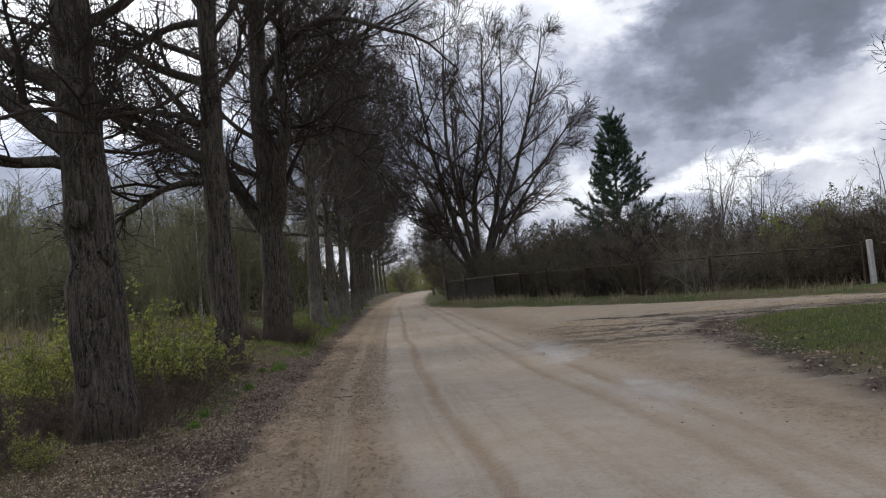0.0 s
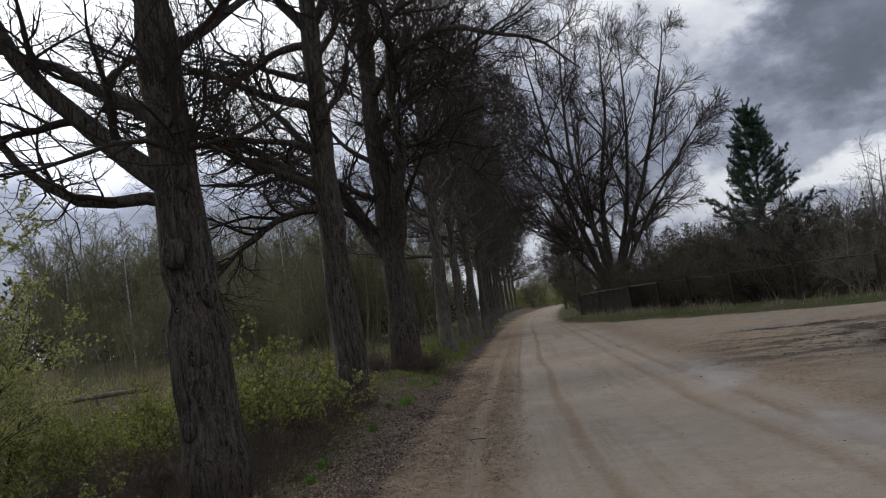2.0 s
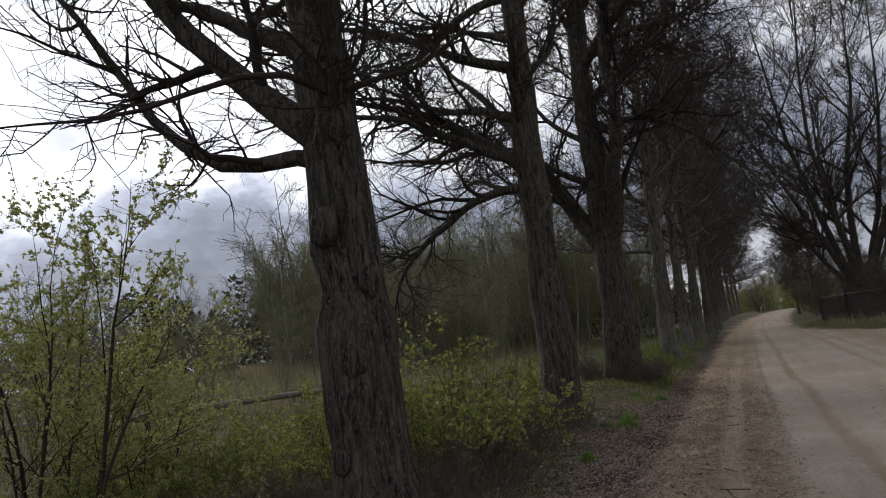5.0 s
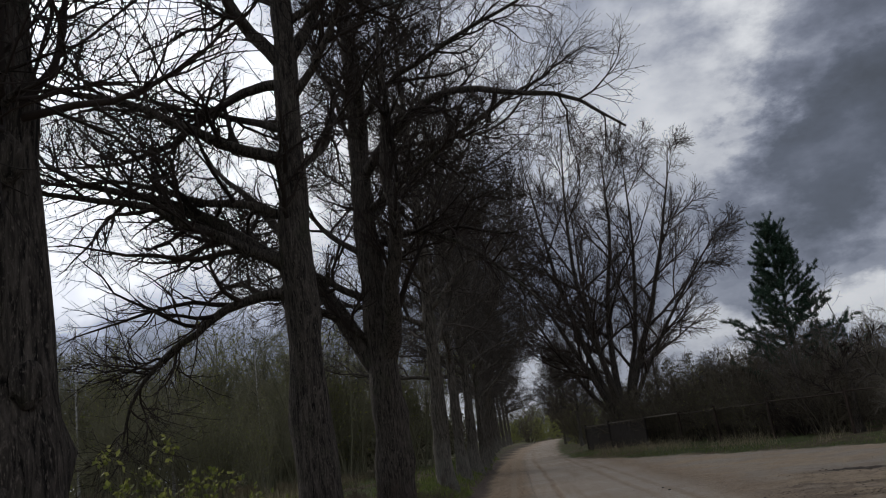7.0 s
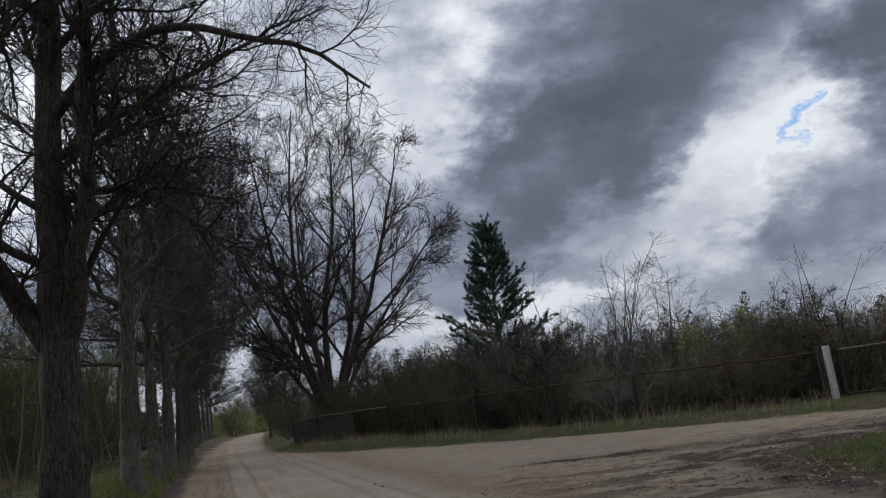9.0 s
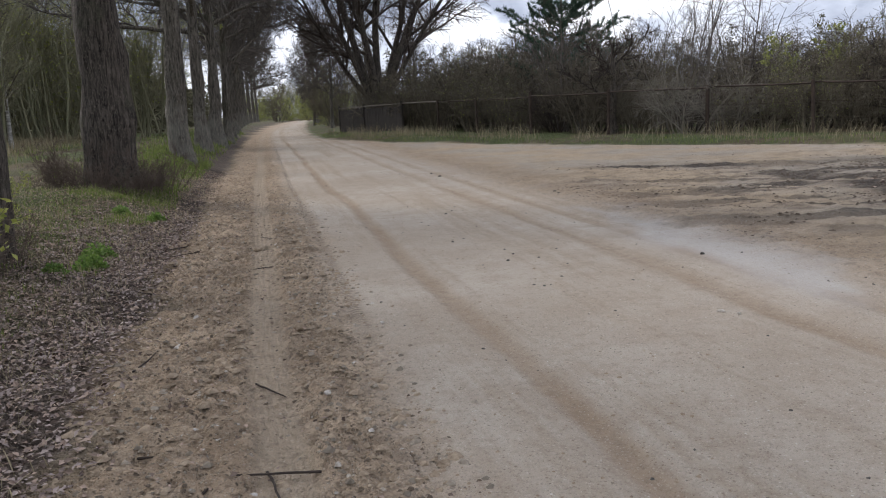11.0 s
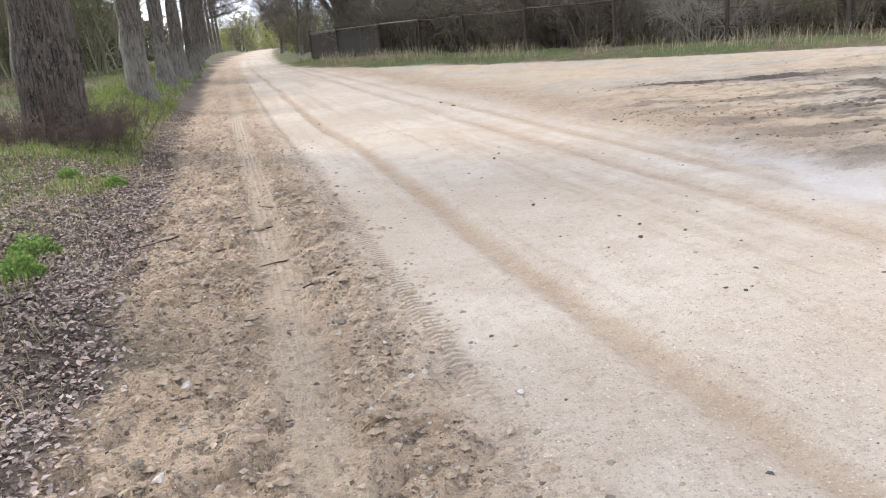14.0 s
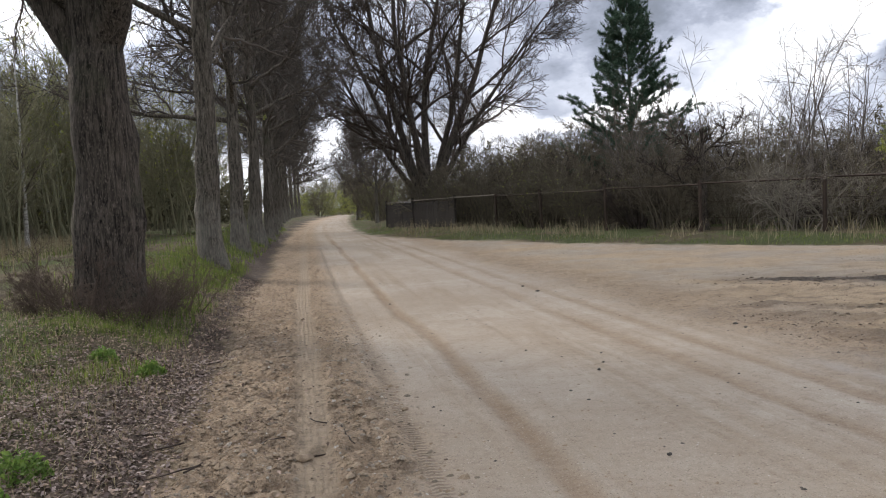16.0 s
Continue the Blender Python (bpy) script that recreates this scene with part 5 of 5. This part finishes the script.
# ---------------------------------------------------------------- grass, litter, stones
def blades(name, label, xy, height, width, mat, seed, lean=0.5):
    rng = np.random.default_rng(seed)
    m = len(xy)
    z = base_z(xy[:, 0], xy[:, 1]) + relief(xy[:, 0], xy[:, 1])
    foot = np.column_stack([xy, z - 0.01])
    h = height * (0.45 + 0.9 * rng.random((m, 1)))
    az = rng.random(m) * 2 * math.pi
    out = np.stack([np.cos(az), np.sin(az), np.zeros(m)], -1)
    side = np.stack([-np.sin(az), np.cos(az), np.zeros(m)], -1) * width * (0.6 + 0.8 * rng.random((m, 1)))
    b = lean * rng.random((m, 1))
    mid = foot + out * h * b * 0.35 + np.array([0, 0, 1]) * h * 0.6
    tip = foot + out * h * b * 1.1 + np.array([0, 0, 1]) * h * (1 - 0.4 * b)
    v = np.stack([foot - side, foot + side, mid - side * 0.7, mid + side * 0.7, tip], 1).reshape(-1, 3)
    i = np.arange(m)[:, None] * 5
    faces = np.concatenate([i + np.array([[0, 1, 3]]), i + np.array([[0, 3, 2]]), i + np.array([[2, 3, 4]])])
    return tagged(new(name, mesh_from(name, v, faces, mat, False)), label, "grass", kind="stuff")


def sample(n, x0, x1, y0, y1, keep, seed):
    rng = np.random.default_rng(seed)
    p = np.column_stack([x0 + (x1 - x0) * rng.random(n), y0 + (y1 - y0) * rng.random(n)])
    return p[rng.random(n) < np.clip(keep(p[:, 0], p[:, 1]), 0, 1)]


def verge_left(x, y):
    d = left_edge(y) - x
    g = smooth(0.50, 0.62, fbm(x, y, 0.55, 4, 31.0))
    return smooth(0.45, 1.0, d) * (0.12 + 0.88 * g)


blades("verge_grass", "fresh short green grass on the verge", sample(90000, -8, -1.5, 3, 34, lambda x, y: verge_left(x, y) * np.exp(-np.maximum(left_edge(y) - x - 1.5, 0) / 1.2), 501), 0.085, 0.004, GRASS_GREEN, 1)
blades("verge_grass", "thick bright grass between the old trees", sample(60000, -7, -2.8, 13.5, 33, lambda x, y: smooth(0.3, 0.6, left_edge(y) - x) * (1 - smooth(1.3, 2.4, left_edge(y) - x)) * smooth(0.44, 0.56, fbm(x, y, 0.4, 3, 37.0) + 0.1 * smooth(18, 24, y)), 515), 0.11, 0.004, GRASS_GREEN, 15)
blades("verge_grass", "bright green grass strip under the far avenue", sample(30000, -12, -4, 22, 75, lambda x, y: smooth(0.3, 0.8, left_edge(y) - x) * np.exp(-np.maximum(left_edge(y) - x - 1.2, 0) / 0.8), 502), 0.16, 0.012, GRASS_GREEN, 2)
blades("corner_grass", "green grass on the bank between the roads", sample(60000, 5.5, 19, 4, 20, lambda x, y: smooth(0.15, 0.9, verge(x, y)), 503), 0.075, 0.006, GRASS_GREEN, 3)
blades("fence_grass", "short grass strip along the fence foot", sample(32000, -4, 22, 22, 68, lambda x, y: smooth(0.0, 0.4, x - right_edge(y)) * (1 - smooth(1.8, 3.2, x - right_edge(y))), 504), 0.10, 0.009, GRASS_GREEN, 4)
blades("dry_fence_grass", "tall dry pale grass leaning on the fence", sample(40000, -4, 24, 22, 68, lambda x, y: smooth(0.3, 1.5, x - right_edge(y)) * (1 - smooth(2.8, 4.4, x - right_edge(y))) * smooth(0.42, 0.62, fbm(x, y, 0.5, 3, 61.0)), 505), 0.62, 0.006, GRASS_DRY, 5, 1.7)
blades("meadow_grass", "dry straw-coloured meadow grass with green below", sample(60000, -34, -5.5, 8, 48, lambda x, y: smooth(4.5, 8, left_edge(y) - x) * (0.35 + 0.65 * smooth(0.4, 0.6, fbm(x, y, 0.3, 3, 81.0))), 506), 0.42, 0.008, GRASS_DRY, 6, 0.8)
blades("meadow_green", "lush green and yellowish meadow growth", sample(40000, -30, -5, 6, 40, lambda x, y: 0.5 * smooth(3.5, 7, left_edge(y) - x), 507), 0.2, 0.008, GRASS_GREEN, 7, 0.8)
blades("verge_straw", "thin dry stems among the verge litter", sample(40000, -7, -1.6, 5, 27, lambda x, y: smooth(-0.1, 0.4, left_edge(y) - x) * 0.6, 508), 0.12, 0.0025, GRASS_DRY, 8, 2.2)


def flat_litter(name, label, xy, size, mat, seed):
    rng = np.random.default_rng(seed)
    z = base_z(xy[:, 0], xy[:, 1]) + relief(xy[:, 0], xy[:, 1])
    m = len(xy)
    p = np.column_stack([xy, z + 0.008 + 0.012 * rng.random(m)])
    d = unit(np.column_stack([rng.normal(0, 1, (m, 2)), rng.normal(0, 0.28, m)]))
    side = unit(np.cross(d, np.array([0, 0, 1.0]) + rng.normal(0, 0.35, (m, 3))))
    nrm = np.cross(side, d)
    s = size * (0.5 + rng.random((m, 1)))
    v = np.stack([p, p + d * s * 0.5 + side * s * 0.3 + nrm * s * 0.12, p + d * s, p + d * s * 0.5 - side * s * 0.3 + nrm * s * 0.12], 1).reshape(-1, 3)
    i = np.arange(m)[:, None] * 4
    f = np.concatenate([i + np.array([[0, 1, 2]]), i + np.array([[0, 2, 3]])])
    return tagged(new(name, mesh_from(name, v, f, mat, False)), label, "leaf litter", kind="stuff")


flat_litter("leaf_litter", "brown fallen leaves along the road's rim", sample(120000, -7, -1.0, 3, 30, lambda x, y: smooth(-0.35, 0.3, left_edge(y) - x) * (1 - smooth(1.6, 3.4, left_edge(y) - x)), 510), 0.036, LITTER, 11)
flat_litter("pale_litter", "curled pale and russet leaves on the litter bank", sample(42000, -5.2, -1.6, 9, 20, lambda x, y: smooth(-0.25, 0.1, left_edge(y) - x) * (1 - smooth(0.9, 2.0, left_edge(y) - x)), 517), 0.034, PALE_LITTER, 17)
blades("corner_straw", "dry straw lying in the corner grass", sample(16000, 5.5, 19, 4, 20, lambda x, y: smooth(-0.1, 0.6, verge(x, y)) * 0.7, 516), 0.09, 0.005, GRASS_DRY, 16, 1.5)
flat_litter("corner_litter", "dark leaf litter at the grass corner's rim", sample(14000, 4.5, 15, 4, 21, lambda x, y: np.exp(-((verge(x, y) - 0.1) / 0.5) ** 2), 511), 0.07, LITTER, 12)


def pebbles(name, label, xy, size, seed, mat=STONE, flat=0.65):
    rng = np.random.default_rng(seed)
    z = base_z(xy[:, 0], xy[:, 1]) + relief(xy[:, 0], xy[:, 1])
    m = len(xy)
    s = size * (0.35 + rng.random((m, 1, 1)) ** 2.2 * 1.9)
    o = np.array([[1, 0, 0], [0.3, 0.95, 0], [-0.8, 0.6, 0], [-0.8, -0.6, 0], [0.3, -0.95, 0], [0.35, 0.3, 0.75], [-0.45, 0.1, 0.7], [0.1, -0.45, 0.68]], float)[None]
    o = o * (1 + rng.normal(0, 0.22, (m, 8, 3)))
    o[:, :, 2] *= flat
    a = rng.random(m) * 6.28
    c, n = np.cos(a)[:, None], np.sin(a)[:, None]
    v = np.stack([o[:, :, 0] * c - o[:, :, 1] * n, o[:, :, 0] * n + o[:, :, 1] * c, o[:, :, 2]], -1) * s
    v = v + np.column_stack([xy, z - 0.002])[:, None, :]
    tri = np.array([[0, 1, 5], [1, 2, 6], [1, 6, 5], [2, 3, 6], [3, 4, 7], [3, 7, 6], [4, 0, 5], [4, 5, 7], [5, 6, 7]])
    f = (np.arange(m)[:, None, None] * 8 + tri[None]).reshape(-1, 3)
    return tagged(new(name, mesh_from(name, v.reshape(-1, 3), f, mat, False)), label, "stones", kind="stuff")


CLOD = plain("earth_clods", (0.17, 0.125, 0.088), (0.36, 0.285, 0.205), 30, 0.95)
DARK_STONE = plain("dark_stones", (0.03, 0.028, 0.026), (0.09, 0.08, 0.07), 40, 0.8)
shoulder = lambda x, y: smooth(-0.1, 0.2, x - left_edge(y)) * (1 - smooth(1.4, 1.9, x - left_edge(y))) * np.where(np.abs(x - left_edge(y) - 1.03) < 0.14, 0.12, 1.0) * (0.25 + 0.75 * smooth(0.4, 0.6, fbm(x, y, 2.2, 3, 91.0)))
lane = lambda x, y: smooth(1.2, 2.0, x - left_edge(y)) * smooth(0, 1, right_edge(y) - x)
pebbles("shoulder_clods", "crumbled earth clods on the sandy shoulder", sample(90000, -4.6, 0.6, 8.5, 22, lambda x, y: shoulder(x, y) * 0.8 * np.exp(-np.maximum(y - 16, 0) / 4), 520), 0.0105, 21, CLOD)
pebbles("shoulder_gravel", "loose grey gravel on the sandy shoulder", sample(30000, -4.6, 0.6, 8, 22, shoulder, 521), 0.0065, 22)
pebbles("shoulder_stones", "pale rounded stones strewn on the sandy shoulder", sample(5200, -4.4, 0.4, 8, 22, lambda x, y: smooth(-0.5, 0.1, x - left_edge(y)) * (1 - smooth(1.5, 2.1, x - left_edge(y))) * np.where(np.abs(x - left_edge(y) - 1.03) < 0.14, 0.15, 1.0), 531), 0.0135, 31)
pebbles("track_side_stones", "angular grey-brown stones pushed aside by wheels", sample(9000, -4.4, 0.4, 8, 21, lambda x, y: np.exp(-((x - left_edge(y) - 1.4) / 0.2) ** 2) * 0.8, 536), 0.0125, 36, STONE, 0.8)
pebbles("shoulder_lumps", "larger lumps of crumbled earth on the shoulder", sample(9000, -4.4, 0.4, 8, 24, shoulder, 532), 0.021, 32, CLOD, 0.55)
flat_litter("shoulder_scraps", "dark scraps of bark and leaf on the shoulder", sample(5000, -4.4, 0.4, 8, 24, lambda x, y: smooth(-0.3, 0.1, x - left_edge(y)) * (1 - smooth(0.6, 1.7, x - left_edge(y))), 533), 0.034, LITTER, 33)
DARK_CRUMB = plain("damp_crumbs", (0.06, 0.045, 0.034), (0.14, 0.105, 0.075), 30, 0.95)
pebbles("shoulder_crumbs", "dark damp crumbs of earth on the shoulder", sample(24000, -4.6, 0.6, 7, 22, shoulder, 525), 0.008, 25, DARK_CRUMB)
def torn(x, y):
    """Torn-up earth where cars cut the corner."""
    u, w = x * 0.85 - y * 0.53, x * 0.53 + y * 0.85
    return smooth(5.0, 7.0, x - left_edge(y)) * smooth(0.0, 0.6, right_edge(y) - x) * np.exp(-((y - 19 - 0.35 * (x - 5)) / 3.6) ** 2) * smooth(0.5, 0.66, fbm(u * 0.3, w * 1.5, 1.3, 4, 57.0)) * smooth(0.6, -0.2, verge(x, y))


pebbles("mud_clods", "dark clods of churned mud by the grass corner", sample(26000, 3.5, 14, 12, 27, lambda x, y: mud_band(x, y) ** 1.5 * 0.7, 527), 0.02, 27, DARK_CRUMB, 0.6)
pebbles("junction_crumbs", "dark torn-up earth crumbs at the junction", sample(60000, 2.5, 15, 12, 27, torn, 526), 0.011, 26, DARK_CRUMB)
pebbles("lane_gravel", "small pale stones pressed into the lane", sample(34000, -3, 7, 6, 26, lambda x, y: lane(x, y) * 0.6, 522), 0.0042, 23)
pebbles("rut_crumbs", "brown crumbs of earth along the wheel tracks", sample(9000, -3, 5, 8, 26, lambda x, y: smooth(1.2, 1.6, x - left_edge(y)) * (1 - smooth(2.4, 4.4, x - left_edge(y))), 534), 0.0075, 34, CLOD)
pebbles("lane_dark_gravel", "scattered dark stones on the lane", sample(2200, -3, 9, 5, 34, lambda x, y: lane(x, y) * 0.7, 523), 0.008, 24, DARK_STONE)


# single stones and clods that stand out on the road
def stone_thing(x, y, size, mat, label, seed):
    bm = bmesh.new()
    bmesh.ops.create_icosphere(bm, subdivisions=2, radius=1)
    r = random.Random(seed)
    o = Vector((r.random() * 9, r.random() * 9, r.random() * 9))
    sx, sy, sz = r.uniform(0.8, 1.3), r.uniform(0.7, 1.0), r.uniform(0.45, 0.7)
    for v in bm.verts:
        k = 1 + 0.35 * noise.noise(v.co * 1.3 + o) + 0.12 * noise.noise(v.co * 3.5 + o)
        v.co = Vector((v.co.x * sx, v.co.y * sy, v.co.z * sz)) * k * size
    me = bpy.data.meshes.new("stone")
    bm.to_mesh(me)
    bm.free()
    me.materials.append(mat)
    z = float(base_z(x, y) + relief(np.array([x]), np.array([y]))[0])
    ob = tagged(new("stone", me), label, "stone", "single stones on the road")
    ob.matrix_basis = pose(x, y, z + size * sz * 0.45, 0, 0, r.uniform(0, 360))


DARKS, GREYS, CLODS = "small dark stone lying on the packed lane", "small grey stone on the packed lane", "dried clod of earth on the sandy shoulder"
SINGLE = [(1.07, 24.2, 0.05, 0), (0.98, 25.1, 0.05, 0), (2.46, 19.7, 0.05, 0), (2.46, 19.45, 0.035, 0), (0.6, 14.32, 0.03, 0), (0.23, 15.6, 0.032, 0), (0.45, 18.0, 0.035, 0), (2.35, 13.85, 0.035, 0), (0.71, 14.6, 0.02, 0), (0.57, 18.3, 0.028, 0),
          (1.68, 11.8, 0.022, 1), (1.6, 11.9, 0.03, 1), (0.66, 13.1, 0.02, 0), (-1.38, 24.2, 0.035, 0), (1.53, 8.5, 0.02, 0), (1.31, 9.56, 0.022, 0), (0.9, 14.3, 0.024, 0), (0.1, 17.0, 0.02, 0), (0.0, 19.2, 0.025, 0),
          (-1.97, 16.15, 0.055, 2), (-1.28, 12.37, 0.045, 2), (-0.79, 11.18, 0.04, 2), (-1.36, 13.84, 0.04, 2), (-2.75, 13.87, 0.045, 1), (-0.9, 11.6, 0.03, 1), (-1.05, 10.9, 0.03, 1), (-0.95, 13.0, 0.03, 2), (-0.7, 12.4, 0.025, 1), (-1.1, 14.6, 0.035, 2), (-1.3, 17.2, 0.04, 2), (-2.3, 15.1, 0.035, 2), (-2.1, 12.9, 0.03, 2)]
for i, (x, y, size, kind) in enumerate(SINGLE):
    stone_thing(x, y, size * (0.6 if kind == 0 else 0.8), (DARK_STONE, STONE, CLOD)[kind], (DARKS, GREYS, CLODS)[kind], 600 + i)


def weed_clump(x, y, size, seed):
    rng = np.random.default_rng(seed)
    m = 620
    a = rng.random(m) * 6.28
    rad = size * np.sqrt(rng.random(m))
    z = float(base_z(x, y) + relief(np.array([x]), np.array([y]))[0])
    p = np.stack([rad * np.cos(a), rad * np.sin(a), size * 0.9 * (1 - (rad / size) ** 2) * rng.random(m)], -1)
    v, f = leaves_on(p, 0.036, rng, -0.6)
    ob = tagged(new("weed_clump", mesh_from("weed_clump", v, f, WEED, False)), "bright green young nettle clump on the litter bank", "plant", "green weeds on the verge")
    ob.matrix_basis = pose(x, y, z)


for i, (x, y, size) in enumerate(((-3.72, 16.05, 0.2), (-3.6, 15.4, 0.17), (-3.9, 15.2, 0.14), (-3.75, 19.0, 0.14), (-3.2, 9.2, 0.15), (-3.0, 8.2, 0.12), (-3.3, 12.0, 0.12), (-4.4, 19.6, 0.16))):
    weed_clump(x, y, size, 700 + i)


def twig_stick(x, y, length, turn, seed):
    rng = np.random.default_rng(seed)
    z = float(base_z(x, y) + relief(np.array([x]), np.array([y]))[0]) + 0.012
    p = sweep(np.zeros((1, 3)), np.array([[math.cos(turn), math.sin(turn), 0.0]]), np.array([length]), 7, 0.12, 0.0, rng)
    p[0, :, 2] = 0.004 * rng.random(7)
    ob = tagged(new("twig", stem_mesh("twig", [(p, taper(np.array([0.007]), np.array([0.003]), 7), 5)], TWIG)), "thin dry twig lying on the sandy shoulder", "twig", "fallen twigs")
    ob.matrix_basis = pose(x, y, z)


for i in range(26):
    r = random.Random(900 + i)
    y = r.uniform(9.5, 20)
    twig_stick(float(left_edge(y)) + r.uniform(-0.5, 1.3), y, r.uniform(0.15, 0.5), r.uniform(0, 6.28), 800 + i)
